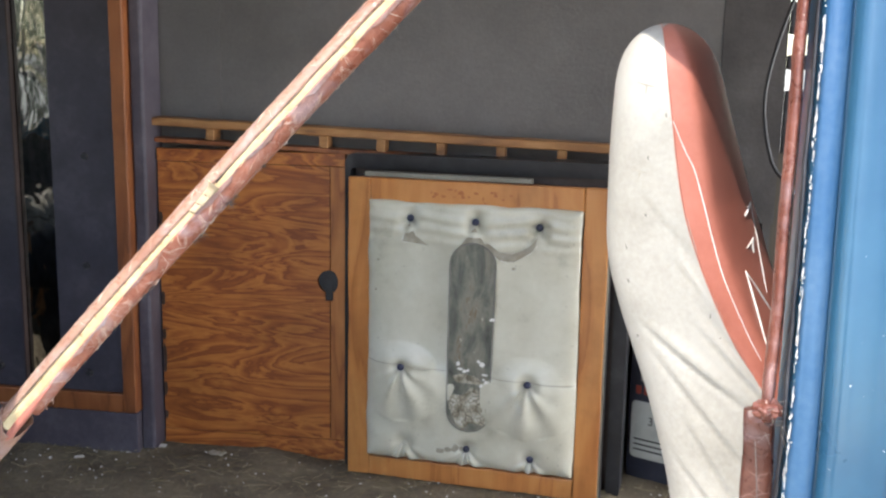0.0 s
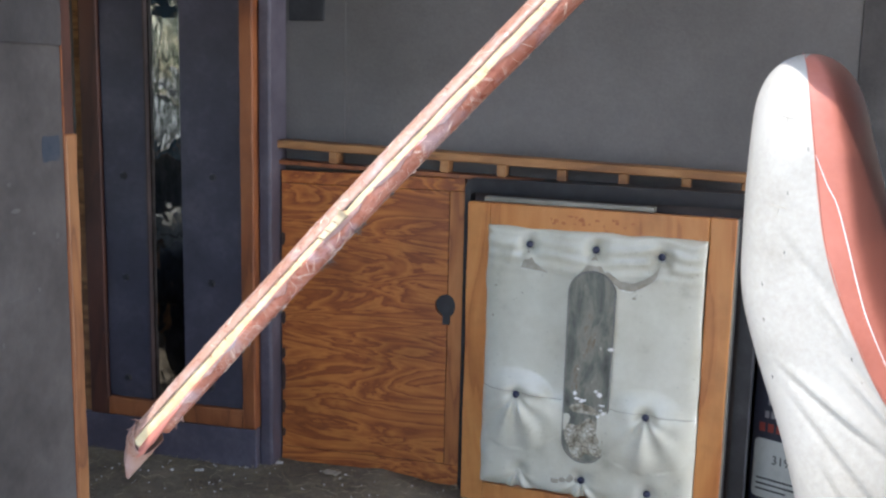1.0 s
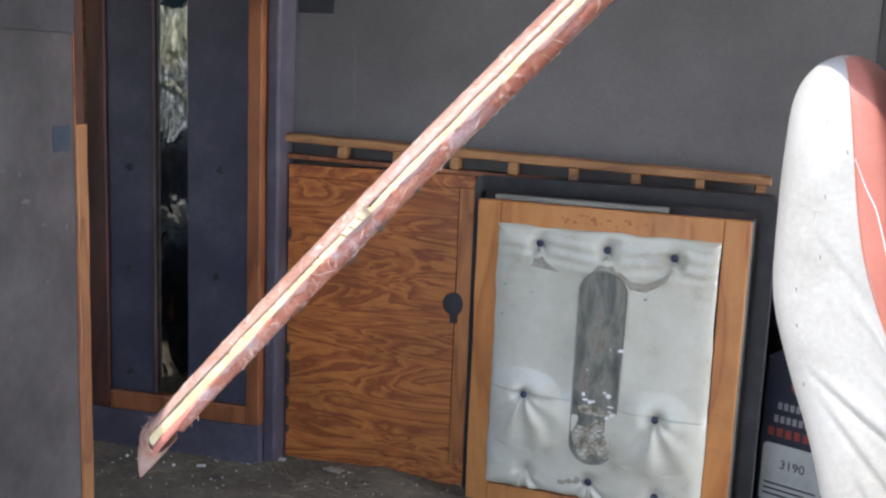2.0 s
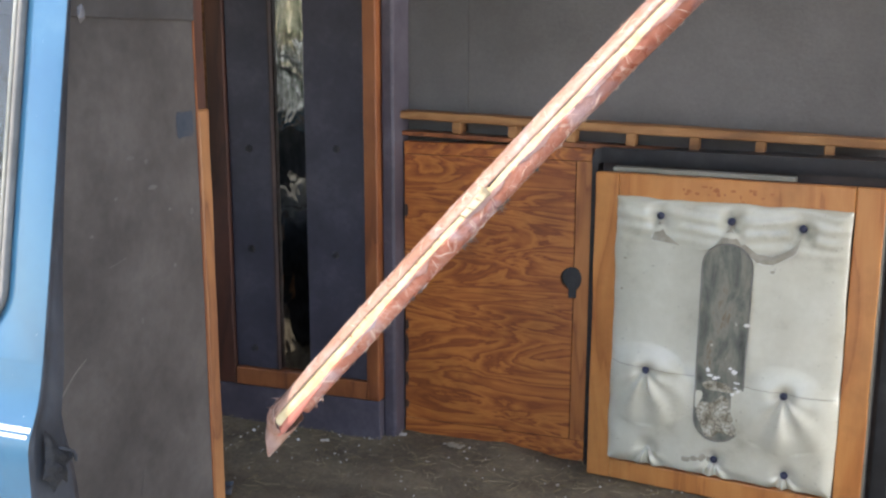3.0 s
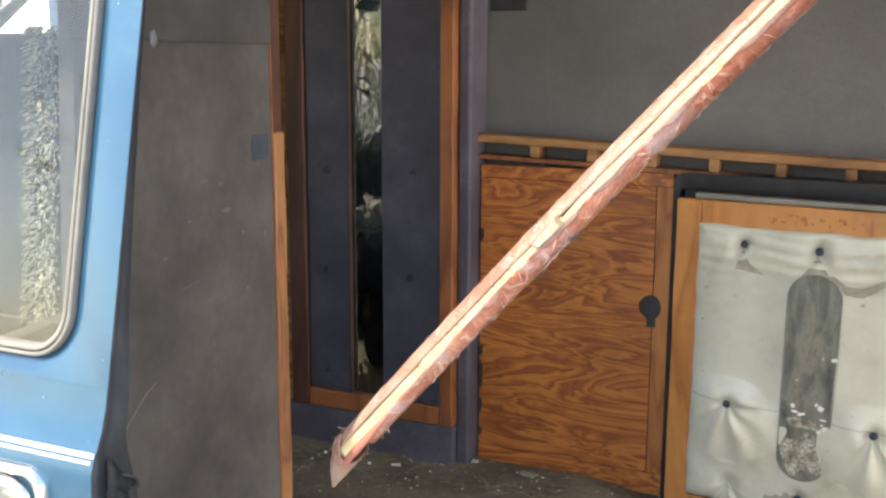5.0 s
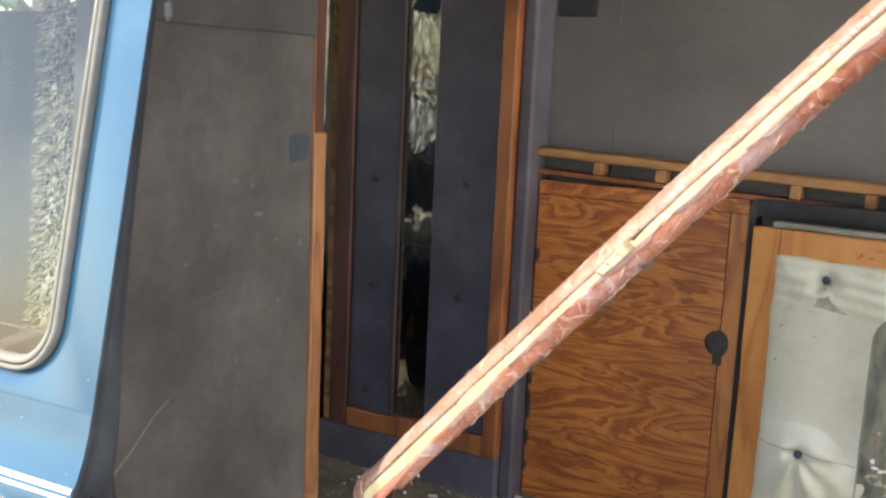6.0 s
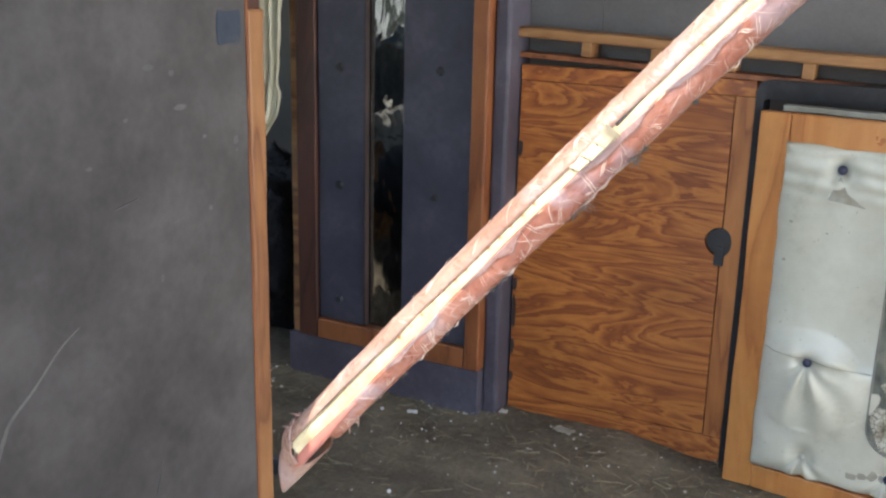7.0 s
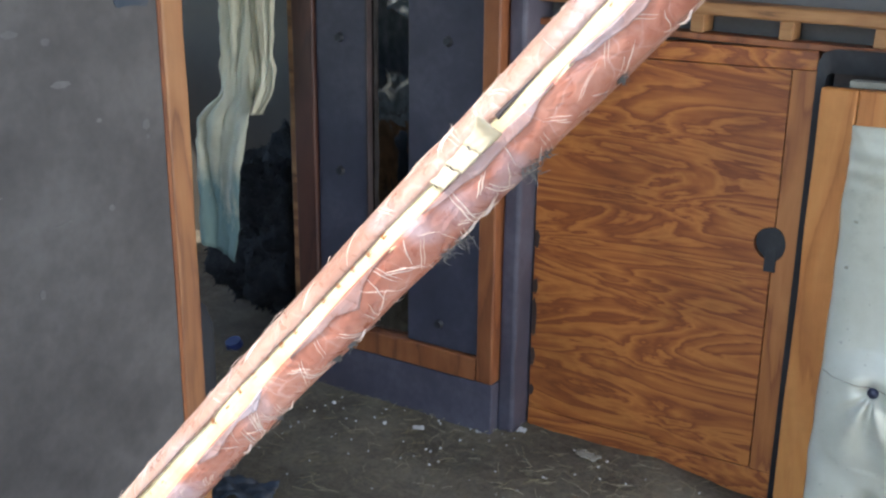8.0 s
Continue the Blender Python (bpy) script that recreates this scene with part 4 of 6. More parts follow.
def refrigerator():
    f = empty("refrigerator", "old built-in refrigerator with padded white door framed in orange wood", "refrigerator", (-0.253, 2.142, 0.768), -7.0)
    w, h = 0.508, 0.608
    # black surround set in the cabinet front
    bm = bmesh.new()
    inner, outer = rounded(-0.012, w + 0.012, -0.006, h + 0.012, 0.008), rounded(-0.022, w + 0.04, -0.012, h + 0.042, 0.022)
    loops = [[bm.verts.new((x, y, z)) for x, z in pts] for pts, y in ((inner, 0.085), (inner, 0.048), (outer, 0.042), (outer, 0.10))]
    n = len(inner)
    for a, b in zip(loops, loops[1:]):
        for i in range(n):
            bm.faces.new((a[i], a[(i + 1) % n], b[(i + 1) % n], b[i]))
    part("surround", bm, BLACK, f, "black rubber-edged surround")
    part("body", box(-0.006, w + 0.02, 0.062, 0.50, -0.004, h + 0.02), DARK_BROWN, f)
    d = part("door", box(0.004, w - 0.004, 0.0185, 0.045, 0.004, h - 0.004, 0.002), BLACK, f, "padded white refrigerator door")
    # wood frame, mitred bars with waving edges
    for k, (x0, x1, z0, z1) in enumerate(((0, 0.046, 0, h), (w - 0.046, w, 0, h), (0.0465, w - 0.0465, 0, 0.040), (0.0465, w - 0.0465, h - 0.046, h))):
        bm = worn_box(x0, x1, 0.0, 0.018, z0, z1, 0.0025, 0.03, 0.0022 if k == 2 else 0.0012, k * 3.0)
        part("frame_bar", bm, ORANGE_WOOD, d, "orange-stained wooden frame bar")
    part("top_trim", worn_box(0.03, 0.36, 0.012, 0.03, h + 0.001, h + 0.010, 0.001, 0.05, 0.001), LIP, d, "bare metal strip on top")
    part("side_trim", box(w + 0.0008, w + 0.004, 0.004, 0.04, 0.0, h), LIP, d)
    part("side_groove", box(w + 0.002, w + 0.006, 0.012, 0.024, 0.0, h), BLACK, d)
    bm = bmesh.new()
    nx, nz = 150, 190
    grid = []
    for i in range(nx + 1):
        row = []
        for k in range(nz + 1):
            x, z = PAD_W * i / nx, PAD_H * k / nz
            wob = 0.003 * noise.noise(Vector((x * 18, z * 18, 7)))
            row.append(bm.verts.new((PAD_X + x + (wob if i in (0, nx) else 0), -0.0005 - pad_depth(x, z, PAD_W, PAD_H), PAD_Z + z + (wob if k in (0, nz) else 0))))
        grid.append(row)
    for i in range(nx):
        for k in range(nz):
            bm.faces.new((grid[i][k], grid[i + 1][k], grid[i + 1][k + 1], grid[i][k + 1]))
    rim = [grid[i][0] for i in range(nx + 1)] + [grid[nx][k] for k in range(1, nz + 1)] + [grid[i][nz] for i in range(nx - 1, -1, -1)] + [grid[0][k] for k in range(nz - 1, 0, -1)]
    back = [bm.verts.new((v.co.x, 0.017, v.co.z)) for v in rim]
    m = len(rim)
    for i in range(m):
        bm.faces.new((rim[i], rim[(i + 1) % m], back[(i + 1) % m], back[i]))
    pad = part("pad", bm, QUILT, d, "grimy off-white quilted vinyl padding", smooth=True)
    # upper and lower skins overlap along loose seams
    for (x0, z0, x1, z1) in ((PAD_X + 0.004, 0.2485, 0.208, 0.240), (0.299, 0.2345, PAD_X + PAD_W - 0.004, 0.2310)):
        bm = bmesh.new()
        n = 24
        pts = [(x0 + (x1 - x0) * k / n, -0.0012 - pad_depth(x0 + (x1 - x0) * k / n - PAD_X, z0 + (z1 - z0) * k / n - PAD_Z, PAD_W, PAD_H), z0 + (z1 - z0) * k / n + 0.002 * noise.noise(Vector((k * 0.6, 0, 0)))) for k in range(n + 1)]
        sweep(bm, pts, lambda i, g: circle(0.0009, 6))
        part("seam", bm, GRIME, d, smooth=True)
    # peeled flaps under the top buttons
    for edge_n, pts in ((3, ((0.1275, 0.5255), (0.1155, 0.4905), (0.1375, 0.4885), (0.1695, 0.4845), (0.1415, 0.5025))),
                        (2, ((0.2575, 0.5245), (0.2295, 0.4855), (0.2545, 0.4945), (0.2815, 0.4905))),
                        (5, ((0.2755, 0.4925), (0.3075, 0.4655), (0.3355, 0.4635), (0.3725, 0.4875), (0.3815, 0.5185), (0.3685, 0.4985), (0.3525, 0.4875), (0.3325, 0.4785), (0.3075, 0.4805), (0.2855, 0.4965)))):
        lie = lambda x, z, lift: -lift - pad_depth(x - PAD_X, z - PAD_Z, PAD_W, PAD_H)
        path = smooth_path([(x, lie(x, z, 0.0014), z) for x, z in pts[:edge_n]], 6)
        bm = bmesh.new()
        sweep(bm, path, lambda i, g: [(a, b * 0.6) for a, b in circle(0.0009 * (1.1 - g), 6)])
        part("peeled_edge", bm, WHITE_LINE, d, smooth=True)
        bm = prism(pts, 0.0, 0.0012, "y")
        for vert in bm.verts:
            vert.co.y += lie(vert.co.x, vert.co.z, 0.0046)
        part("bare_patch", bm, GRIME, d, "brown bare backing where the vinyl peeled")
    bm = bmesh.new()
    n = 20
    outline = [(0.2580 + 0.0443 * math.cos(a), 0.452 + 0.043 * math.sin(a)) for a in np.linspace(0, math.pi, n)]
    outline += [(0.2545 + 0.0425 * math.cos(a), 0.163 + 0.041 * math.sin(a)) for a in np.linspace(math.pi, 2 * math.pi, n)]
    part("slot_plate", prism(outline, -0.0195, -0.006, "y"), SLOT, d, "corroded dark grey plate with rounded ends")
    rim = [(x, -0.019, z) for x, z in outline] + [(outline[0][0], -0.019, outline[0][1])]
    bm = bmesh.new()
    sweep(bm, rim, lambda i, g: circle(0.0016, 6))
    part("plate_rim", bm, SEAL, d, smooth=True)
    rng = random.Random(17)

    def blob(cx, cz, rx, rz, y, material, name, label=""):
        pts = []
        s0 = rng.random() * 50
        for k in range(18):
            a = 2 * math.pi * k / 18
            q = 1 + 0.45 * noise.noise(Vector((math.cos(a) * 1.6 + s0, math.sin(a) * 1.6, s0)))
            pts.append((cx + rx * q * math.cos(a), cz + rz * q * math.sin(a)))
        part(name, prism(pts, y - 0.0006, y + 0.0006, "y"), material, d, label)
    blob(0.2545, 0.168, 0.036, 0.040, -0.0202, RESIDUE, "residue", "beige crazed dried residue")
    blob(0.2525, 0.228, 0.030, 0.010, -0.0202, RESIDUE, "residue", "beige crazed dried residue")
    for cx, cz in ((0.238, 0.248), (0.248, 0.244), (0.254, 0.246), (0.274, 0.266), (0.281, 0.260), (0.287, 0.240), (0.270, 0.226), (0.280, 0.218), (0.290, 0.224), (0.285, 0.230), (0.234, 0.258), (0.299, 0.350)):
        blob(cx, cz, rng.uniform(0.002, 0.006), rng.uniform(0.0015, 0.004), -0.0199, WHITE_LINE, "paint_chip")
    for k in range(18):
        blob(0.165 + 0.009 * k + rng.gauss(0, 0.004), 0.584 + rng.gauss(0, 0.008), rng.uniform(0.0015, 0.006), rng.uniform(0.001, 0.004), 0.0002, STAIN, "stain")
    for cx, cz, r in ((0.066, 0.45, 0.0025), (0.062, 0.39, 0.003), (0.335, 0.45, 0.004), (0.12, 0.44, 0.002), (0.20, 0.075, 0.008), (0.214, 0.079, 0.007), (0.226, 0.084, 0.012), (0.238, 0.08, 0.008)):
        blob(cx, cz, r, r * 0.7, -0.0125 - pad_depth(cx - PAD_X, cz - PAD_Z, PAD_W, PAD_H) + 0.0122, GRIME, "stain")
    for i, (bx, bz) in enumerate(PAD_BUTTONS):
        if i == 5:
            continue
        bm = bmesh.new()
        bmesh.ops.create_uvsphere(bm, u_segments=14, v_segments=8, radius=0.0072)
        for v in bm.verts:
            v.co = Vector((PAD_X + bx + v.co.x, -0.006 - pad_depth(bx, bz, PAD_W, PAD_H) + v.co.y * 0.8, PAD_Z + bz + v.co.z))
        part("button", bm, BUTTON, d, smooth=True)
    return f


def closet():
    c = empty("closet", "purple-painted closet front with red-brown trim and a mirror strip", "closet")
    y = 2.135
    part("post", worn_box(-0.700, -0.6715, y + 0.018, 2.24, 0.775, 2.275, 0.006, 0.06, 0.0015, 2), PURPLE, c, "purple painted corner post")
    part("stile", worn_box(-0.730, -0.7005, y - 0.004, 2.19, 0.864, 2.275, 0.003, 0.06, 0.001, 3), RED_WOOD, c, "red-brown trim board")
    part("rail", worn_box(-1.050, -0.731, y - 0.004, 2.19, 0.864, 0.904, 0.003, 0.06, 0.001, 4), RED_WOOD, c, "red-brown trim board")
    part("kickboard", worn_box(-1.12, -0.7005, y - 0.001, 2.19, 0.775, 0.863, 0.002, 0.06, 0.001, 5), PURPLE, c)
    part("panel", worn_box(-0.867, -0.731, y + 0.003, 2.19, 0.905, 2.275, 0.003, 0.08, 0.001, 6), PURPLE_DARK, c, "dark purple panel with bolt holes")
    part("panel", worn_box(-1.050, -0.946, y + 0.003, 2.19, 0.905, 2.275, 0.003, 0.08, 0.001, 7), PURPLE_DARK, c, "dark purple panel with bolt holes")
    part("stile", worn_box(-1.094, -1.051, y - 0.004, 2.19, 0.864, 2.275, 0.003, 0.06, 0.001, 8), DARK_WOOD, c, "dark red-brown trim board")
    part("side_post", worn_box(-1.118, -1.1005, y + 0.012, 2.19, 0.78, 2.275, 0.003, 0.06, 0.001, 9), PLY_EDGE, c, "bare wood side post")
    bm = bmesh.new()
    nx, nz = 8, 90
    g = [[bm.verts.new((-0.946 + 0.079 * i / nx, y + 0.014 + 0.0004 * noise.noise(Vector((i * 0.5, k * 0.35, 1))), 0.906 + 1.364 * k / nz)) for k in range(nz + 1)] for i in range(nx + 1)]
    for i in range(nx):
        for k in range(nz):
            bm.faces.new((g[i][k], g[i + 1][k], g[i + 1][k + 1], g[i][k + 1]))
    part("mirror", bm, MIRROR, c, "narrow wavy mirror strip", smooth=True)
    part("mirror_back", box(-0.946, -0.867, y + 0.02, 2.185, 0.906, 2.27), BLACK, c)
    part("mirror_bead", box(-0.9465, -0.942, y - 0.001, y + 0.012, 0.906, 2.27, 0.001), DARK_BROWN, c)
    for x, z in ((-1.000, 1.392), (-1.002, 1.174), (-0.794, 1.398), (-0.805, 0.945), (-1.003, 0.95), (-0.80, 1.174)):
        bm = bmesh.new()
        bmesh.ops.create_cone(bm, cap_ends=True, segments=14, radius1=0.0085, radius2=0.006, depth=0.006, matrix=Matrix.Translation((x, y + 0.0005, z)) @ Matrix.Rotation(radians(90), 4, "X"))
        part("bolt", bm, BLACK, c, "dark sunken bolt")
    return c


# ---------------------------------------------------------------- loose things
def strip_point(x):
    """The hanging strip's centre line: almost straight, sagging slightly."""
    u = (x + 0.36) / 0.58
    return Vector((x, 1.1469 + 0.1249 * u, 1.2413 + 0.6963 * u - 0.0775 * u * u + 0.0238 * u ** 3))


STRIP_STATIONS = ((0, 14, 28, 42, 56, 70, 84, 98), (-0.405, -0.372, -0.262, -0.1625, -0.083, 0.014, 0.15, 0.32))
STRIP_SPLIT = ((0, 84, 21), (14, 84, 21), (19, 85, 19), (25, 87, 14), (32, 90, 10), (38, 91, 9.5), (44, 90, 9), (56, 89, 10.5), (70, 90, 11.5), (98, 90, 11.5))


def hanging_strip():
    """The torn, vinyl-wrapped wooden strip that hangs across the doorway."""
    s = empty("padded_trim_strip", "torn red-brown vinyl trim strip hanging across the doorway", "trim strip")
    spine = [strip_point(float(np.interp(i, *STRIP_STATIONS))) for i in range(99)]

    def axes(i):
        d = (spine[min(i + 1, 98)] - spine[max(i - 1, 0)]).normalized()
        side = d.cross(Vector((0, -1, 0))).normalized()
        return d, side, side.cross(d).normalized()

    def at(i, a, r):
        d, side, out = axes(i)
        return spine[i] + (side * math.cos(a) + out * math.sin(a)) * r

    def thick(i):
        return 0.0161 + 0.0046 * (spine[i].x + 0.36) / 0.58

    def split(i):
        c, h = lerp_table(STRIP_SPLIT, i)
        return c + 2.0 * noise.noise(Vector((i * 0.31, 1.0, 0))), h * (1 + 0.22 * noise.noise(Vector((i * 0.37, 5.0, 0))))

    def skin_r(i, a, upper):
        r = thick(i) * (1 + 0.09 * abs(math.sin(2 * a + 0.6)) ** 3)
        return r * (1 + (0.025 if upper else 0.05) * noise.noise(Vector((i * 0.3, math.cos(a) * 2.5, math.sin(a) * 2.5))) + (0.010 if upper else 0.03) * noise.noise(Vector((i * 0.9, math.cos(a) * 6, math.sin(a) * 6))))

    def skin(i, upper):
        c, h = split(i)
        lo, hi = (radians(c + h), 1.5 * math.pi) if upper else (1.5 * math.pi, radians(c - h) + 2 * math.pi)
        pts = []
        for k in range(20):
            a = lo + (hi - lo) * k / 19
            lift = 1 + (0.012 if upper else 0.025) * math.exp(-abs(a - (lo if upper else hi)) / 0.12)
            r = skin_r(i, a, upper) * lift
            pts.append((r * math.cos(a), r * math.sin(a)))
        return pts + [(p[0] * 0.90, p[1] * 0.90) for p in reversed(pts)]
    bm = bmesh.new()
    sweep(bm, spine[14:], lambda i, f: skin(i + 14, True))
    part("upper_skin", bm, VINYL_PALE, s, "dusty upper half of the split vinyl skin, paled as sunlit", smooth=True)
    bm = bmesh.new()
    sweep(bm, spine[16:], lambda i, f: skin(i + 16, False))
    part("lower_skin", bm, VINYL, s, "wrinkled red-brown lower half of the split vinyl skin", smooth=True)

    def core(i, f):
        i += 13
        ang, h = split(i)
        c, q = math.cos(radians(ang)), math.sin(radians(ang))
        r = thick(i) * (1.0 if i > 24 else 0.965) + 0.0005 * noise.noise(Vector((i * 0.7, 0, 4)))
        arc = [(1.012 * r * math.cos(radians(ang + e)), 1.012 * r * math.sin(radians(ang + e))) for e in (h + 5, 0.5 * h + 2, 0, -0.5 * h - 2, -h - 5)]
        return arc + [
                (c * -0.006 + q * 0.010, q * -0.006 - c * 0.010), (c * -0.006 - q * 0.010, q * -0.006 + c * 0.010)]
    bm = bmesh.new()
    sweep(bm, spine[13:], core)
    part("wood_core", bm, CORE_WOOD, s, "pale bare wood core")
    # scraps of backing lie across the core; the last one stands up as a curled tab
    for u0, u1, a_lo, a_hi, rise in ((39.3, 40.2, 81, 100, 0.0), (40.25, 41.3, 79, 102, 0.0), (41.3, 42.6, 79, 104, 1.0)):
        bm = bmesh.new()
        rows = []
        for a in range(9):
            f = a / 8
            iu = u0 + (u1 - u0) * f
            k = int(iu)
            centre = spine[k].lerp(spine[k + 1], iu - k)
            d, side, out = axes(k)
            row = []
            for b in range(9):
                g = b / 8
                ang = radians(a_lo + (a_hi - a_lo) * g)
                r = thick(k) + 0.0013 + rise * (0.001 + 0.010 * g) * f ** 2.4 + 0.0003 * math.sin(b * 2.0 + a)
                row.append(bm.verts.new(centre + d * (rise * 0.004 * g * f - 0.003 * (g - 0.5)) + (side * math.cos(ang) + out * math.sin(ang)) * r))
            rows.append(row)
        for r0, r1 in zip(rows, rows[1:]):
            for a, b, c, e in zip(r0, r0[1:], r1[1:], r1):
                bm.faces.new((a, b, c, e))
        flap = part("paper_flap", bm, BACKING, s, "curled scrap of torn backing", smooth=True)
        flap.modifiers.new("thick", "SOLIDIFY").thickness = 0.0009
        d, side, out = axes(int(u0))
        k = int(u0)
        base = spine[k].lerp(spine[k + 1], u0 - k)
        pts = [base + d * (0.0005 * math.sin(j * 1.4) - 0.003 * (j / 7 - 0.5)) + (side * math.cos(radians(a_lo + 4 + (a_hi - a_lo - 6) * j / 7)) + out * math.sin(radians(a_lo + 4 + (a_hi - a_lo - 6) * j / 7))) * (thick(k) + 0.0017) for j in range(8)]
        bm = bmesh.new()
        sweep(bm, pts, lambda i2, f: circle(0.0005 * (0.3 + math.sin(math.pi * f)), 5), d)
        part("slit", bm, DARK_BROWN, s)
    # dark sliver drawn as the shade behind the tab, where the upper skin has come away
    bm = bmesh.new()
    sweep(bm, [at(i, radians(split(i)[0] + split(i)[1] - 1), thick(i) + 0.0006) for i in range(43, 47)], lambda i2, f: circle(0.0010 * (1 - f) + 0.0002, 6, 0.6))
    part("tear_shadow", bm, DARK_BROWN, s)
    # dark tubes drawn as the shadow where the upper skin tore away from the core
    for i0, i1 in ((15, 26), (26, 38), (49, 60), (60, 72), (72, 92)):
        pts = [at(i, radians(split(i)[0] + split(i)[1] + 0.5), skin_r(i, radians(split(i)[0] + split(i)[1]), True) * 1.012) for i in range(i0, i1)]
        bm = bmesh.new()
        sweep(bm, pts, lambda i2, f: circle(0.00034 * (0.1 + abs(noise.noise(Vector((i2 * 0.9, i0, 5)))) * 2.0) * min(1.0, 8 * f, 8 * (1 - f)) + 0.00006, 5))
        part("tear_shadow", bm, DARK_BROWN, s)
    rng = random.Random(29)
    bm = bmesh.new()
    for k in range(110):
        i = rng.choice((rng.randrange(24, 37), rng.randrange(24, 37), rng.randrange(50, 90)))
        c, h = split(i)
        p = at(i, radians(c + h * rng.uniform(0.3, 1.0)), thick(i) + 0.0005)
        d, side, out = axes(i)
        flat = rng.uniform(0.0001, 0.00022)
        sweep(bm, [p, p + d * rng.uniform(0.001, 0.003) + side * rng.uniform(-0.0004, 0.0004)], lambda i2, f: circle(flat, 5))
    tagged(part("splinters", bm, STAIN, s, "brown flecks of glue on the core"), kind="stuff")
    # a ragged film of blue-grey backing beside the core
    for i0, i1 in ((22, 28), (29, 37), (38, 47), (47, 55), (56, 63), (64, 75), (76, 84), (85, 96)):
        bm = bmesh.new()
        rows = []
        for i in range(i0, i1):
            c, h = split(i)
            g = (i - i0) / (i1 - i0 - 1)
            wide = 20 * min(1.0, 3 * g + 0.05, 3 * (1 - g) + 0.05) * (0.7 + 1.3 * noise.noise(Vector((i * 0.9, 3, 1))))
            row = []
            for k in range(8):
                ang = radians(c - h - 1.5 - max(2.0, wide) * k / 7 + 2.5 * noise.noise(Vector((i * 0.8, k * 0.2, 8))))
                row.append(bm.verts.new(at(i, ang, skin_r(i, ang, False) * (1 + 0.025 * math.exp(-abs(ang - radians(c - h)) / 0.12)) + 0.0004)))
            rows.append(row)
        for r0, r1 in zip(rows, rows[1:]):
            for p, q, u, w in zip(r0, r0[1:], r1[1:], r1):
                bm.faces.new((p, q, u, w))
        film_ob = part("film", bm, GREY_FILM, s, "torn blue-grey film", smooth=True)
        film_ob.modifiers.new("thick", "SOLIDIFY").thickness = 0.0003
    # the skin runs on past the core as a slanting crushed cuff
    d0, s0, o0 = axes(16)
    bm = bmesh.new()
    rows = []
    na, nl = 36, 10
    for k in range(nl + 1):
        f = k / nl
        row = []
        for j in range(na):
            a = 2 * math.pi * j / na
            c = math.cos(a)
            front = max(0.0, math.sin(a))
            start = 0.010 - 0.014 * front ** 0.6 * (1 + 0.85 * c)
            stop = -0.026 - 0.0195 * c
            along = start + (stop - start) * f + (0.0025 * noise.noise(Vector((j * 0.55, 4, k))) if k in (0, nl) else 0.0)
            r = 0.0172 * (1.04 - 0.05 * f) * (1 + 0.07 * noise.noise(Vector((c * 1.5, math.sin(a) * 1.5, k * 0.35))) + 0.03 * noise.noise(Vector((c * 5, math.sin(a) * 5, k))))
            row.append(bm.verts.new(spine[14] + d0 * along + s0 * c * r + o0 * math.sin(a) * r * (1 - 0.35 * f)))
        rows.append(row)
    for r0, r1 in zip(rows, rows[1:]):
        for j in range(na):
            bm.faces.new((r0[j], r0[(j + 1) % na], r1[(j + 1) % na], r1[j]))
    end = part("frayed_end", bm, VINYL_PALE, s, "ragged pinkish vinyl cuff at the torn end", smooth=True)
    end.modifiers.new("thick", "SOLIDIFY").thickness = 0.0012
    # rolled red lining below the core at the torn end, and the split corner above it
    bm = bmesh.new()
    sweep(bm, [at(i, radians(split(i)[0] - split(i)[1] - 7), thick(i) * 0.99 + 0.0004 * (i % 2)) for i in range(10, 20)], lambda i2, f: [(x * (1 + 0.2 * noise.noise(Vector((i2 * 0.8, x * 500, 1)))), y * 0.5) for x, y in circle(0.0048 * math.sin(math.pi * (0.12 + 0.8 * f)), 10)])
    part("rolled_lining", bm, CORAL_SKIN, s, "folded red vinyl lining", smooth=True)
    for a0, i0, ln in ((158, 15, 0.009), (150, 14, 0.006), (20, 18, 0.008), (12, 17, 0.006)):
        p = at(i0, radians(a0), thick(i0) * 1.02)
        d, side, out = axes(i0)
        away = (side * math.cos(radians(a0)) + out * 0.3 - d * 0.5).normalized()
        bm = bmesh.new()
        sweep(bm, [p - away * 0.003, p + away * ln * 0.5 + d * 0.001, p + away * ln], lambda i2, f: [(x, y * 0.35) for x, y in circle(0.0022 * (1.05 - f), 6)], d)
        part("torn_corner", bm, VINYL_PALE, s)
    # pale crease marks, mostly in crossing pairs
    rng = random.Random(11)
    for k in range(165):
        i = rng.randrange(16, 92)
        d, side, out = axes(i)
        a0, span = radians(rng.choice((rng.uniform(-15, 50), rng.uniform(-15, 50), rng.uniform(-15, 50), rng.uniform(104, 150)))), radians(rng.uniform(16, 58))
        skew = rng.choice((-1, 1, 1)) * rng.uniform(0.003, 0.016)
        r = rng.choice((rng.uniform(0.0001, 0.0002), rng.uniform(0.00018, 0.00032)))
        for twin in range(rng.choice((1, 2, 2))):
            pts = []
            for j in range(9):
                a = a0 + span * j / 8
                pts.append(spine[i] + d * (skew * j / 8 + 0.0021 * twin + 0.0003 * math.sin(j * 1.3 + k)) + (side * math.cos(a) + out * math.sin(a)) * (skin_r(i, a, math.cos(a) < 0) + 0.0001))
            bm = bmesh.new()
            sweep(bm, pts, lambda i2, f: circle(r * (0.35 + math.sin(math.pi * f)), 5), Vector((0.3, 0.2, 1)))
            part("crease", bm, SCRATCH, s)
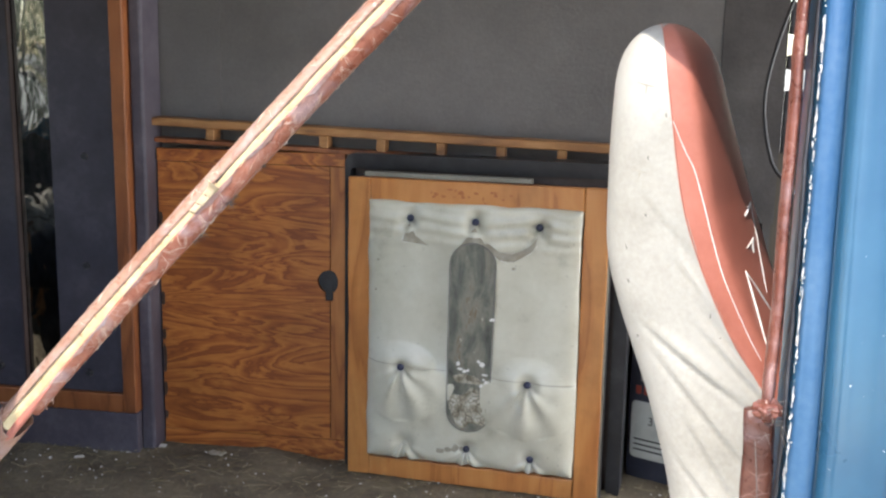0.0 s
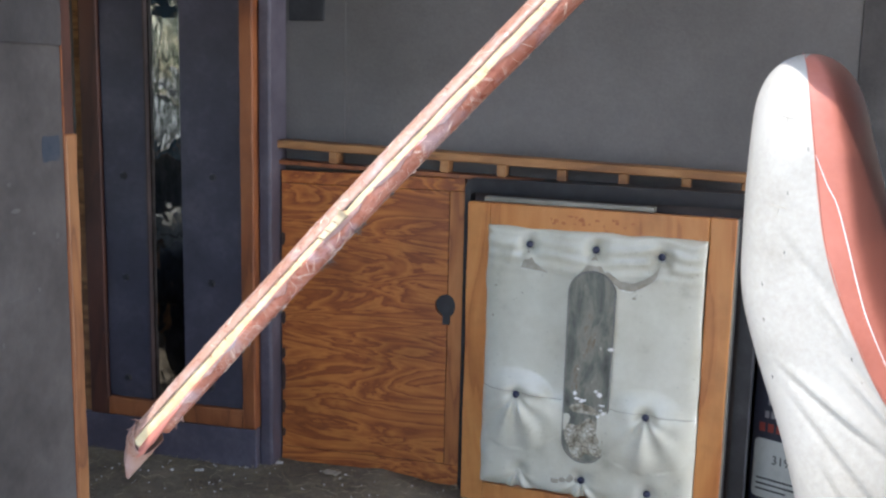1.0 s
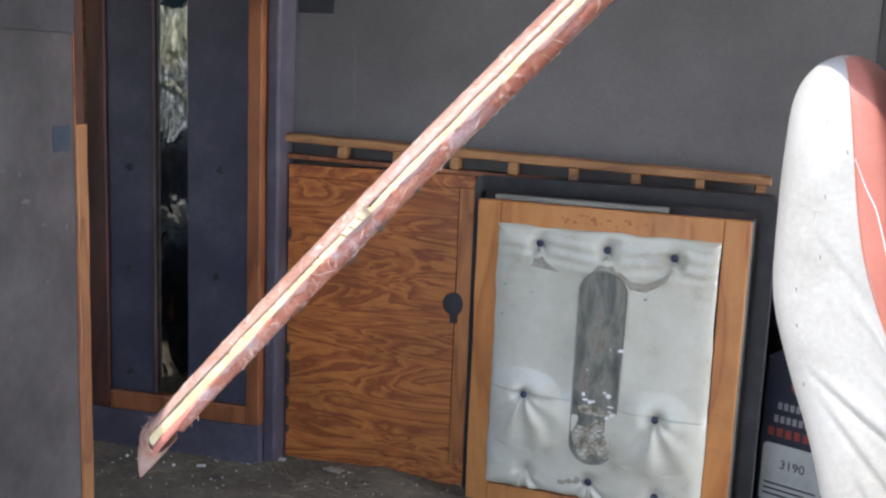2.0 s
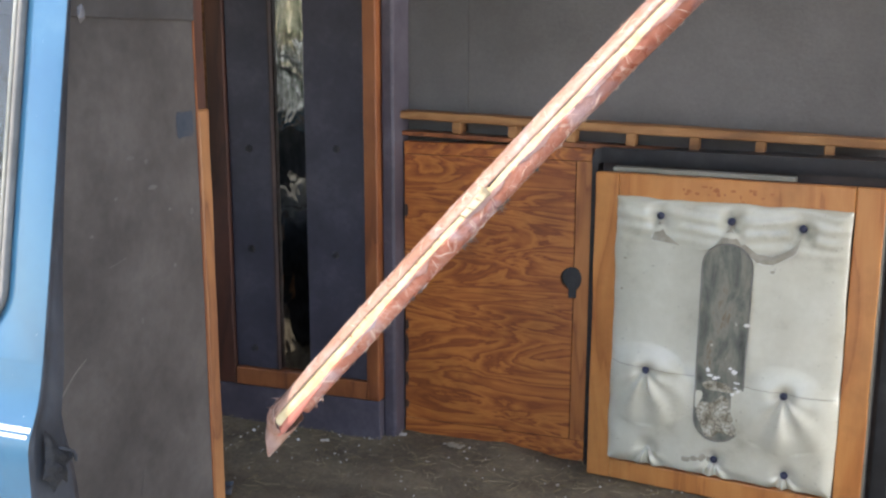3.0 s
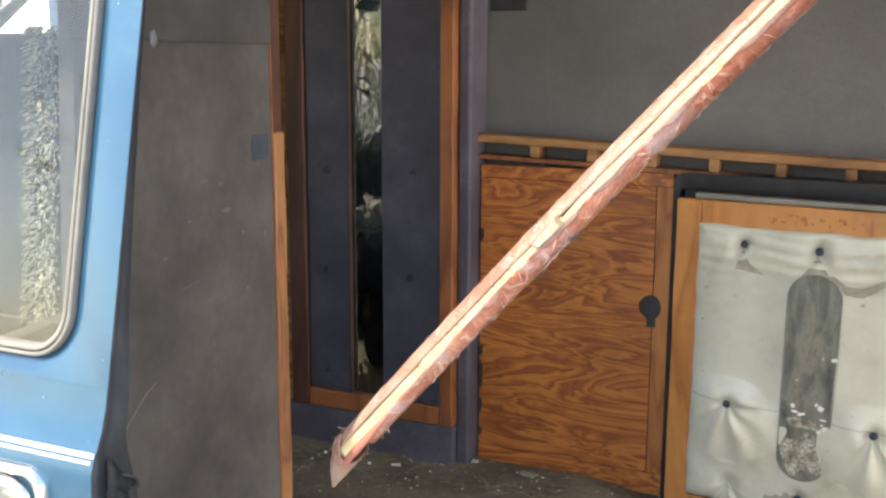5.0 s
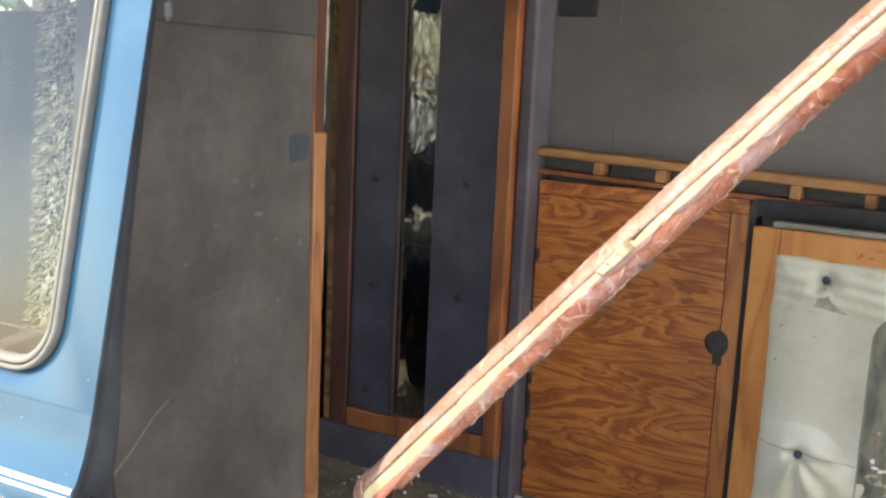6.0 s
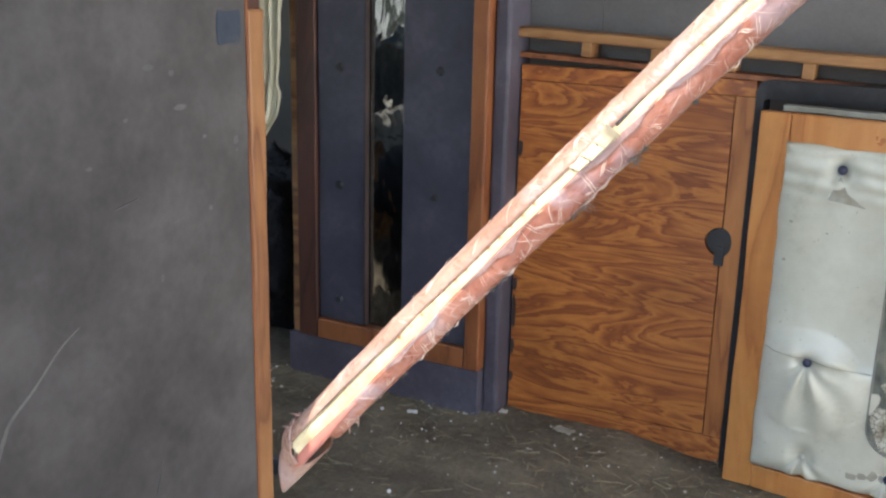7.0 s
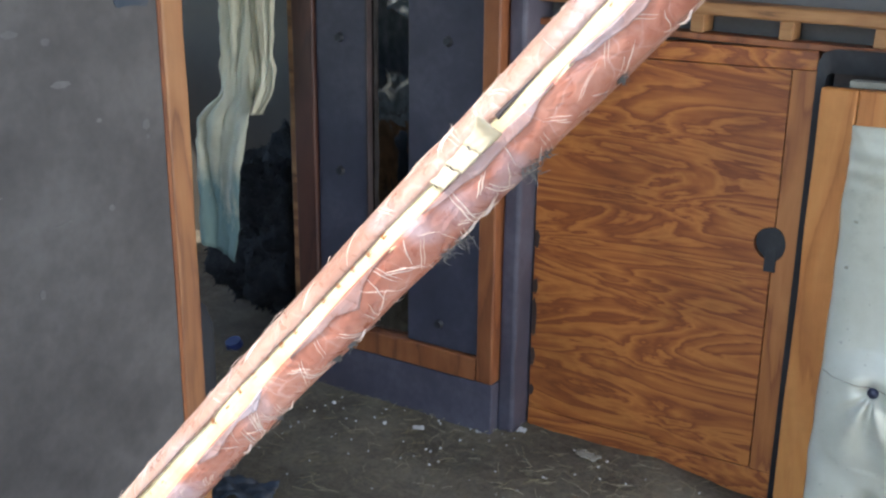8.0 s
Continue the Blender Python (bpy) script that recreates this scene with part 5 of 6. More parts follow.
    # stiff hair-fine fibres that stick out past the edges
    for k in range(70):
        i = rng.randrange(17, 92)
        d, side, out = axes(i)
        a = radians(rng.choice((rng.uniform(-12, 40), rng.uniform(-12, 40), rng.uniform(110, 165))))
        tangent = side * -math.sin(a) + out * math.cos(a)
        way = (tangent * rng.choice((-1, 1)) * rng.uniform(0.5, 1.0) + d * rng.uniform(-0.9, 0.9)).normalized()
        mid, ln = at(i, a, skin_r(i, a, math.cos(a) < 0) + 0.0004), rng.uniform(0.005, 0.013)
        bow = (side * math.cos(a) + out * math.sin(a)) * ln * 0.06
        bm = bmesh.new()
        sweep(bm, [mid - way * ln * 0.5, mid + bow, mid + way * ln * 0.5], lambda i2, f: circle(0.00016 * (1.1 - abs(f - 0.5)), 4), Vector((0.31, 0.52, 0.8)))
        part("fibre", bm, SCRATCH, s)
    # stuffing that hangs out along the lower edge
    for i, size in ((38, 0.0052), (37, 0.0034), (42, 0.0048), (43, 0.003), (31, 0.0024), (30, 0.002), (48, 0.002), (22, 0.002), (26, 0.0018)):
        d, side, out = axes(i)
        centre = spine[i] + side * (thick(i) + size * 0.35) + out * 0.004
        bm = bmesh.new()
        for k in range(46):
            p = centre + d * rng.gauss(0, size * 0.55) + side * rng.gauss(-size * 0.2, size * 0.3) + out * rng.gauss(0, size * 0.4)
            pts = [p]
            turn = Vector((rng.gauss(0, 1), rng.gauss(0, 1), rng.gauss(0, 1))).normalized()
            for step in range(5):
                turn = (turn + Vector((rng.gauss(0, 0.7), rng.gauss(0, 0.7), rng.gauss(0, 0.7)))).normalized()
                pts.append(pts[-1] + turn * size * 0.3)
            sweep(bm, pts, lambda i2, f: circle(0.00022 * (1.1 - 0.7 * f), 4), Vector((0.31, 0.52, 0.8)))
        tagged(part("fluff", bm, FLUFF, s, "tuft of grey stuffing", smooth=True), kind="stuff")
    for i, ln, w in ((39, 0.028, 0.0014), (40, 0.018, 0.0008), (32, 0.014, 0.0012), (27, 0.010, 0.001), (24, 0.012, 0.0014), (18, 0.010, 0.0012), (52, 0.012, 0.0014), (60, 0.010, 0.001), (68, 0.012, 0.001)):
        d, side, out = axes(i)
        pts = [spine[i] + d * ln * (k / 5 - 0.5) + side * (thick(i) + 0.0006 + 0.0016 * math.sin(k * 1.1)) + out * 0.006 for k in range(6)]
        bm = bmesh.new()
        sweep(bm, pts, lambda i2, f: [(x, y * 0.4) for x, y in circle(0.42 * w * math.sin(math.pi * (0.1 + 0.8 * f)), 6)])
        part("torn_sliver", bm, SCRATCH, s, "pale torn vinyl sliver")
    return s


SEAT_EDGES = [(0.8, 0.33, 0.43), (1.0, 0.33, 0.432), (1.1, 0.318, 0.436), (1.186, 0.303, 0.438), (1.278, 0.277, 0.4381), (1.344, 0.252, 0.4201), (1.396, 0.235, 0.4031), (1.421, 0.229, 0.3957), (1.475, 0.228, 0.3755), (1.507, 0.228, 0.3649), (1.537, 0.228, 0.3543), (1.595, 0.231, 0.3353)]
SEAT_SEAM = [(0.80, 0.428), (1.15, 0.424), (1.23, 0.412), (1.296, 0.384), (1.35, 0.349), (1.414, 0.318), (1.477, 0.296), (1.561, 0.281), (1.631, 0.2715), (1.643, 0.2705)]
SEAT_FOLDS = (((0.245, 1.495), (0.345, 1.385)), ((0.262, 1.357), (0.375, 1.275)), ((0.29, 1.425), (0.34, 1.36)), ((0.275, 1.33), (0.39, 1.20)), ((0.30, 1.40), (0.385, 1.30)), ((0.305, 1.27), (0.38, 1.16)), ((0.31, 1.365), (0.40, 1.272)), ((0.30, 1.225), (0.405, 1.11)), ((0.32, 1.19), (0.42, 1.05)))


def seat_edges(z):
    """Left and right outline of the seat, rounded off at the top."""
    rows = [lerp_table(SEAT_EDGES, min(z + k * 0.008, 1.598)) for k in range(-3, 4)]
    xl, xr = (sum(r[i] for r in rows) / len(rows) for i in (0, 1))
    if z > 1.575:
        f = min(1.0, (z - 1.575) / 0.0675)
        mid, half = (xl + xr) / 2 - 0.004 * f * f, (xr - xl) / 2 * max(0.0, 1 - f ** 2.4) ** 0.5
        xl, xr = mid - max(half, 0.002), mid + max(half, 0.002)
    return xl, xr


def seat_front(x, z):
    xl, xr = seat_edges(z)
    mid, half = (xl + xr) / 2, max((xr - xl) / 2, 0.002)
    u = max(-1.0, min(1.0, (x - mid) / half))
    deep = 0.060 * min(1.0, half / 0.06) ** 0.8
    y = 1.225 - deep * math.sqrt(max(0.0, 1 - abs(u) ** 2.2))
    for (ax, az), (bx, bz) in SEAT_FOLDS:
        t = max(0.0, min(1.0, ((x - ax) * (bx - ax) + (z - az) * (bz - az)) / ((bx - ax) ** 2 + (bz - az) ** 2)))
        ex, ez = ax + (bx - ax) * t, az + (bz - az) * t
        q = (x - ex) * (bz - az) - (z - ez) * (bx - ax)
        q /= math.hypot(bx - ax, bz - az)
        r = math.hypot(x - ex, z - ez)
        deep_f = 1.0 if az < 1.43 else 0.3
        y += deep_f * 0.0052 * math.sin(math.pi * t) ** 0.7 * math.exp(-(r / 0.0022) ** 2) - deep_f * 0.0042 * math.exp(-((q + 0.0065) / 0.006) ** 2) * math.sin(math.pi * t)
    ridge = lerp_table(SEAT_SEAM, z)[0] + 0.024 * min(1.0, half / 0.06)
    away = max(0.0, x - ridge)
    y += 1.5 * away * away / (away + 0.005)
    return y + 0.0015 * noise.noise(Vector((x * 16, z * 16, 0)))


def padded_seat():
    s = empty("padded_seat", "upended vehicle seat in creased white and coral vinyl", "seat")
    bm = bmesh.new()
    zs = list(np.linspace(0.797, 1.60, 190)) + [1.6 + 0.0422 * math.sin(math.pi / 2 * k / 26) for k in range(1, 27)]
    rows = []
    na, nb, nback = 44, 22, 14
    for z in zs:
        xl, xr = seat_edges(z)
        sx = max(xl + 0.3 * (xr - xl), min(xr - 0.003 * min(1, (xr - xl) / 0.05), lerp_table(SEAT_SEAM, z)[0]))
        mid, half = (xl + xr) / 2, (xr - xl) / 2
        ts = math.acos(max(-0.999, min(0.999, -(sx - mid) / half)))
        row = []
        for k in range(na):
            a = ts * k / na
            x = mid - half * math.cos(a)
            row.append(bm.verts.new((x, seat_front(x, z), z)))
        for k in range(nb + 1):
            a = ts + (math.pi - ts) * k / nb
            x = mid - half * math.cos(a)
            row.append(bm.verts.new((x, seat_front(x, z), z)))
        for k in range(1, nback):
            a = math.pi * k / nback
            row.append(bm.verts.new((mid + half * math.cos(a), seat_front(xr, z) * (1 - k / nback) + seat_front(xl, z) * k / nback + 0.05 * min(1, half / 0.06) * math.sin(a), z)))
        rows.append(row)
    n = len(rows[0])
    for r0, r1 in zip(rows, rows[1:]):
        for j in range(n):
            f = bm.faces.new((r0[j], r0[(j + 1) % n], r1[(j + 1) % n], r1[j]))
            f.material_index = 1 if na <= j < na + nb + nback - 5 else 0
            f.smooth = True
    bm.faces.new(rows[-1])
    bm.faces.new(rows[0])
    ob = part("cover", bm, [WHITE_SKIN, CORAL_SKIN], s, "white and coral vinyl cover")

    def line(name, pts, r, material, label=""):
        path = [(p.x, seat_front(p.x, p.z) - 0.0004, p.z) for p in smooth_path([(x, 0, z) for x, z in pts], 8)]
        b = bmesh.new()
        sweep(b, path, lambda i, f: circle(r * (0.5 + min(1.0, 3 * f, 3 * (1 - f)) * 0.5), 6))
        part(name, b, material, s, label, smooth=True)
    line("seam", [(x, z) for z, x in SEAT_SEAM[2:]], 0.0007, CORAL_SKIN)
    for cx, cz in ((0.258, 1.585), (0.256, 1.505)):
        line("crack", [(cx - 0.008, cz + 0.002), (cx, cz), (cx + 0.007, cz - 0.001)], 0.00035, GRIME)
        line("crack", [(cx, cz), (cx - 0.001, cz - 0.008)], 0.00035, GRIME)
    line("printed_line", [(0.2817, 1.5554), (0.2945, 1.5276), (0.3042, 1.5098), (0.3149, 1.478), (0.326, 1.4422), (0.3388, 1.4062), (0.3634, 1.3555), (0.378, 1.33)], 0.0006, WHITE_LINE, "thin white printed line")
    line("printed_line", [(0.3625, 1.4587), (0.3674, 1.4635), (0.3718, 1.4684)], 0.0014, WHITE_LINE)
    line("printed_line", [(0.372, 1.4666), (0.3788, 1.433), (0.3836, 1.4066), (0.3878, 1.3838)], 0.0006, WHITE_LINE)
    line("printed_line", [(0.3634, 1.4304), (0.369, 1.4333), (0.373, 1.4366)], 0.0011, WHITE_LINE)
    line("printed_line", [(0.373, 1.4366), (0.3715, 1.4297), (0.3729, 1.4232)], 0.0011, WHITE_LINE)
    line("printed_line", [(0.3612, 1.4112), (0.3718, 1.3791), (0.3836, 1.3428)], 0.0014, WHITE_LINE, "white printed wedge")
    line("printed_line", [(0.3612, 1.4112), (0.3785, 1.3872), (0.3968, 1.3611)], 0.0012, WHITE_LINE, "white printed wedge")
    for x, z in ((0.247, 1.433), (0.251, 1.399), (0.263, 1.343), (0.327, 1.374), (0.338, 1.352), (0.276, 1.56), (0.262, 1.52), (0.263, 1.466)):
        b = bmesh.new()
        y = seat_front(x, z)
        sweep(b, [(x, y - 0.0003, z), (x + 0.0008, y - 0.0004, z - 0.0035)], lambda i, f: circle(0.0004, 5))
        part("nick", b, INK_DARK, s)
    return s


def carton():
    c = empty("carton", "dark blue appliance carton with a pale label, on the floor", "carton", (0.312, 2.238, FLOOR - 0.015), -27)
    part("box", worn_box(0, 0.19, 0, 0.16, 0, 0.335, 0.003, 0.05, 0.0012), CARTON, c)
    part("label_panel", prism(rounded(0.008, 0.128, 0.045, 0.165, 0.01, 4), -0.0016, -0.0006, "y"), LABEL, c, "pale printed label")
    part("side_label", prism(rounded(0.132, 0.186, 0.03, 0.125, 0.006, 4), -0.0016, -0.0006, "y"), LABEL, c)
    part("disc", prism([(0.07 + 0.018 * math.cos(a), 0.285 + 0.018 * math.sin(a)) for a in np.linspace(0, 2 * math.pi, 20, endpoint=False)], -0.0016, -0.0006, "y"), INK_RED, c, "red printed disc")
    for z, x0, nb, mt, hh, ww in ((0.234, 0.03, 7, INK_GREY, 0.014, 0.008), (0.208, 0.025, 8, INK_GREY, 0.014, 0.008), (0.180, 0.015, 7, INK_RED, 0.017, 0.0115)):
        for k in range(nb):
            part("bar", box(x0 + k * ww * 1.5, x0 + k * ww * 1.5 + ww, -0.0014, -0.0005, z, z + hh), mt, c)
    for k in range(3):
        part("bar", box(0.016, 0.118 - 0.02 * k, -0.0026, -0.0017, 0.083 - 0.011 * k, 0.0865 - 0.011 * k), INK_DARK, c)
    tx = bpy.data.curves.new("number", "FONT")
    tx.body, tx.size, tx.extrude = "3190", 0.025, 0.0004
    tx.materials.append(INK_DARK)
    to = new("number", tx)
    to.parent = c
    to.matrix_local = pose(0.044, -0.0022, 0.118, 90)
    return c


def cloth_fall(edges, low, seed, hem, back=2.10, ruffle=1.0):
    """One fall of crumpled cloth between its left and right edges."""
    bm = bmesh.new()
    nu, nv = 34, 90
    g = []
    for k in range(nv + 1):
        z = low + (1.93 - low) * k / nv
        left, right = lerp_table(edges, z)
        row = []
        for i in range(nu + 1):
            u = i / nu
            x = left + (right - left) * u
            fold = noise.noise(Vector((u * 2.6 + 0.5 * z + seed, z * 1.6, 2)))
            y = back + 0.020 * (1 - 2 * abs(fold) ** 0.6) + 0.012 * noise.noise(Vector((u * 3.2, z * 2.6, seed)))
            crease = noise.noise(Vector((u * 5 + z * 6, z * 9 - u * 3, seed + 3)))
            y += 0.006 * abs(crease) ** 0.5 + 0.003 * noise.noise(Vector((u * 14, z * 40, seed)))
            ragged = (0.006 * noise.noise(Vector((u * 0.5, z * 26, 4 + seed))) + 0.003 * noise.noise(Vector((u, z * 70, seed)))) * (1.0 if i in (0, nu) else 0.5) * ruffle
            row.append(bm.verts.new((x + ragged, y, z + hem(u) * max(0.0, 1 - k / 9))))
        g.append(row)
    for k in range(nv):
        for i in range(nu):
            bm.faces.new((g[k][i], g[k][i + 1], g[k + 1][i + 1], g[k + 1][i]))
    return bm


def hanging_cloth():
    c = empty("curtain", "torn pale curtain hanging from the ceiling, stained green", "curtain")
    main = [(0.98, -1.309, -1.222), (1.06, -1.309, -1.207), (1.15, -1.310, -1.204), (1.2306, -1.310, -1.188), (1.262, -1.272, -1.184), (1.2787, -1.2492, -1.182), (1.3414, -1.2407, -1.173), (1.4388, -1.2317, -1.163), (1.93, -1.225, -1.155)]
    lobe = [(1.255, -1.164, -1.157), (1.294, -1.151, -1.128), (1.306, -1.148, -1.120), (1.335, -1.146, -1.113), (1.352, -1.1425, -1.1215), (1.393, -1.1437, -1.1153), (1.4426, -1.146, -1.1105), (1.93, -1.14, -1.10)]
    inner = [(1.24, -1.226, -1.200), (1.32, -1.215, -1.169), (1.44, -1.222, -1.168), (1.93, -1.21, -1.16)]
    for name, bm, label in (("curtain_cloth", cloth_fall(main, 0.981, 0.0, lambda u: 0.030 * (1 - u) ** 1.3), ""), ("torn_strip", cloth_fall(lobe, 1.255, 5.0, lambda u: 0.0, 2.10, 0.35), "torn strip of the same cloth"), ("inner_fold", cloth_fall(inner, 1.24, 9.0, lambda u: 0.02 * u, 2.138, 0.4), "")):
        part(name, bm, CLOTH, c, label, smooth=True).modifiers.new("thick", "SOLIDIFY").thickness = 0.0012
    part("curtain_rod", box(-1.225, -1.09, 2.093, 2.107, 1.93, 2.279, 0.003), DARK_BROWN, c)


def lumpy(name, label, category, at, size, material, seed, detail=5, rough=0.25, tufts=0):
    bm = bmesh.new()
    bmesh.ops.create_icosphere(bm, subdivisions=detail, radius=1.0)
    for v in bm.verts:
        n = 1 + rough * noise.noise(v.co * 1.8 + Vector((seed, 0, 0))) + 0.5 * rough * noise.noise(v.co * 6 + Vector((0, seed, 0))) + 0.25 * rough * noise.noise(v.co * 17)
        v.co = Vector(at) + Vector((v.co.x * size[0], v.co.y * size[1], max(v.co.z, -0.8) * size[2])) * n
    rng = random.Random(int(seed))
    roots = [v.co.copy() for v in bm.verts]
    for k in range(tufts):
        p = rng.choice(roots)
        d = ((p - Vector(at)).normalized() + Vector((rng.gauss(0, 0.6), rng.gauss(0, 0.6), rng.gauss(-0.3, 0.5)))).normalized() * rng.uniform(0.006, 0.014)
        w = d.cross(Vector((rng.gauss(0, 1), rng.gauss(0, 1), rng.gauss(0, 1)))).normalized() * 0.0016
        bm.faces.new([bm.verts.new(q) for q in (p - w, p + w, p + d)])
    return tagged(part(name, bm, material, smooth=True), label, category)


def cab_seat():
    s = empty("cab_seat", "black high-backed van seat trimmed with grey fur", "seat")
    bm = box(-1.26, -0.81, 1.165, 1.29, 0.98, 1.655, 0.05)
    for v in bm.verts:
        v.co.y += 0.02 * math.sin(v.co.z * 5)
    part("backrest", bm, SEAT_CLOTH, s, smooth=True)
    part("seat_cushion", box(-1.26, -0.80, 1.16, 1.66, 0.98, 1.14, 0.04), SEAT_CLOTH, s, smooth=True)
    part("base", box(-1.22, -0.84, 1.2, 1.62, FLOOR + 0.004, 0.985, 0.01), BLACK, s)
    rng = random.Random(21)
    bm = bmesh.new()
    for k in range(3000):
        z = rng.uniform(1.31, 1.66)
        cx = -0.798 + 0.10 * (z - 1.33) 
        x = cx + rng.uniform(-0.023, 0.023)
        p = Vector((x, 1.142 + 0.25 * (x - cx) ** 2 * 40 + rng.uniform(-0.004, 0.006), z))
        side = 1 if x > cx else -1
        d = Vector((side * rng.uniform(0.1, 0.9), -rng.uniform(0.4, 1.0), rng.uniform(-0.9, 0.1))).normalized() * rng.uniform(0.006, 0.012)
        w = d.cross(Vector((rng.gauss(0, 1), 0.3, rng.gauss(0, 1)))).normalized() * rng.uniform(0.0008, 0.0017)
        a, b, c = bm.verts.new(p - w), bm.verts.new(p + w), bm.verts.new(p + d)
        e = bm.verts.new(p + d * 0.4 + Vector((0, -0.002, 0)))
        bm.faces.new((a, b, e))
        bm.faces.new((b, c, e))
        bm.faces.new((a, e, c))
    tagged(part("fur_trim", bm, FUR, s, "shaggy grey-cream fur trim"), kind="stuff")
    part("fur_backing", box(-0.82, -0.765, 1.150, 1.20, 1.30, 1.65, 0.012), SEAT_CLOTH, s)


def cab_box():
    """An added box and pale blanket, sunlit through the window, for the mirror's bright band."""
    b = empty("stand_in_box", "unseen stand-in box holding up the pale blanket", "box")
    part("body", worn_box(-2.05, -1.32, 1.004, 1.145, FLOOR - 0.004, 1.085, 0.004, 0.08, 0.001, 4), PLY_EDGE, b)
    part("lid", worn_box(-2.06, -1.31, 1.004, 1.150, 1.086, 1.098, 0.003, 0.08, 0.001, 6), DARK_WOOD, b)
    bm = bmesh.new()
    nx, nv = 70, 26
    rows = []
    for i in range(nx + 1):
        x = -1.98 + 0.62 * i / nx
        row = []
        for k in range(nv + 1):
            f = k / nv
            y, z = 1.012 + 0.135 * min(1.0, f / 0.55), 1.105 - 0.006 * f - 0.055 * max(0.0, f - 0.55) / 0.45
            lump = 0.075 * math.sin(math.pi * min(1.0, f / 0.75)) * (0.75 + 0.5 * noise.noise(Vector((x * 7, f * 2.2, 3))))
            row.append(bm.verts.new((x + 0.012 * noise.noise(Vector((x * 11, f * 5, 1))), y + 0.010 * max(0.0, f - 0.5), z + lump + 0.012 * noise.noise(Vector((x * 24, f * 7, 6))))))
        rows.append(row)
    for r0, r1 in zip(rows, rows[1:]):
        for a, c, d, e in zip(r0, r0[1:], r1[1:], r1):
            bm.faces.new((a, c, d, e))
    ob = tagged(part("blanket", bm, WHITE_SKIN, smooth=True), "unseen off-white blanket added for the mirror's bright band", "blanket")
    ob.modifiers.new("thick", "SOLIDIFY").thickness = 0.003


def litter():
    rng = random.Random(5)
    bm = bmesh.new()
    for k in range(2900):
        x, y = rng.uniform(-1.5, 0.55), rng.uniform(1.35, 2.19)
        if rng.random() < 0.45:
            y = 2.18 - abs(rng.gauss(0, 0.14))
        a, ln, r = rng.uniform(0, 2 * math.pi), rng.uniform(0.005, 0.036), rng.uniform(0.00025, 0.0006)
        p = Vector((x, y, floor_z(x, y) + 0.001 + rng.random() * 0.004))
        d = Vector((math.cos(a), math.sin(a), rng.uniform(-0.03, 0.06))) * ln
        side = Vector((-math.sin(a), math.cos(a), 0)) * ln * rng.uniform(-0.12, 0.12)
        sweep(bm, [p, p + d * 0.5 + side, p + d], lambda i, f: circle(r, 4), Vector((0, 0, 1)))
    tagged(part("straw", bm, STRAW), "dry straw and needles scattered on the floor", "straw", kind="stuff")
    bm = bmesh.new()
    for k in range(260):
        x, y = rng.uniform(-1.2, 0.5), 2.17 - abs(rng.gauss(0, 0.22))
        s = rng.uniform(0.0010, 0.0026) * (1.6 if rng.random() < 0.12 else 1)
        r = bmesh.ops.create_icosphere(bm, subdivisions=1, radius=1.0)
        for v in r["verts"]:
            v.co = Vector((x, y, floor_z(x, y) + s * 0.7)) + Vector((v.co.x * rng.uniform(0.6, 1.3), v.co.y * rng.uniform(0.6, 1.3), v.co.z * 0.8)) * s
    tagged(part("crumbs", bm, CRUMB), "white crumbs and grit on the floor", "crumbs", kind="stuff")
    for k, (x, y, w, d, turn, mt, lab) in enumerate(((-0.535, 2.15, 0.036, 0.02, -12, GRIME, "flat pale scrap of card on the dirty floor"), (-0.808, 2.085, 0.018, 0.012, 30, CRUMB, "crumpled white paper scrap on the floor"),
                                                     (-0.812, 2.15, 0.014, 0.01, 70, CRUMB, "small white chip on the floor"), (-0.66, 2.165, 0.014, 0.012, 10, CRUMB, "small white chip by the post"))):
        bm = bmesh.new()
        nn = 8
        g = [[bm.verts.new(((i / nn - 0.5) * w * (1 + 0.25 * noise.noise(Vector((i, j * 0.9, k)))), (j / nn - 0.5) * d, 0.004 + 0.0035 * noise.noise(Vector((i * 0.6, j * 0.6, k * 3.0))))) for j in range(nn + 1)] for i in range(nn + 1)]
        for i in range(nn):
            for j in range(nn):
                bm.faces.new((g[i][j], g[i + 1][j], g[i + 1][j + 1], g[i][j + 1]))
        ob = tagged(part("scrap", bm, mt), lab, "scrap")
        ob.matrix_world = pose(x, y, floor_z(x, y), 0, 0, turn)
        ob.modifiers.new("thick", "SOLIDIFY").thickness = 0.0012
    bm = bmesh.new()
    nn = 14
    g = [[bm.verts.new(((i / nn - 0.5) * 0.085, (j / nn - 0.5) * 0.05, 0.010 + 0.010 * noise.noise(Vector((i * 0.3, j * 0.35, 9))) + 0.006 * noise.noise(Vector((i * 0.8, j * 0.8, 4))))) for j in range(nn + 1)] for i in range(nn + 1)]
    for i in range(nn):
        for j in range(nn):
            bm.faces.new((g[i][j], g[i + 1][j], g[i + 1][j + 1], g[i][j + 1]))
    ob = tagged(part("rag", bm, NAVY, smooth=True), "crumpled dark blue-grey rag on the dirty floor", "rag")
    ob.matrix_world = pose(-0.89, 1.768, floor_z(-0.89, 1.768), 0, 0, 25)
    ob.modifiers.new("thick", "SOLIDIFY").thickness = 0.002
    bm = bmesh.new()
    bmesh.ops.create_cone(bm, cap_ends=True, segments=20, radius1=0.017, radius2=0.015, depth=0.013)
    ob = tagged(part("bottle_cap", bm, BLUE_PLASTIC), "blue plastic cap lying on the floor", "cap")
    ob.matrix_world = pose(-1.29, 2.16, floor_z(-1.29, 2.16) + 0.012, 20, 0, 0)


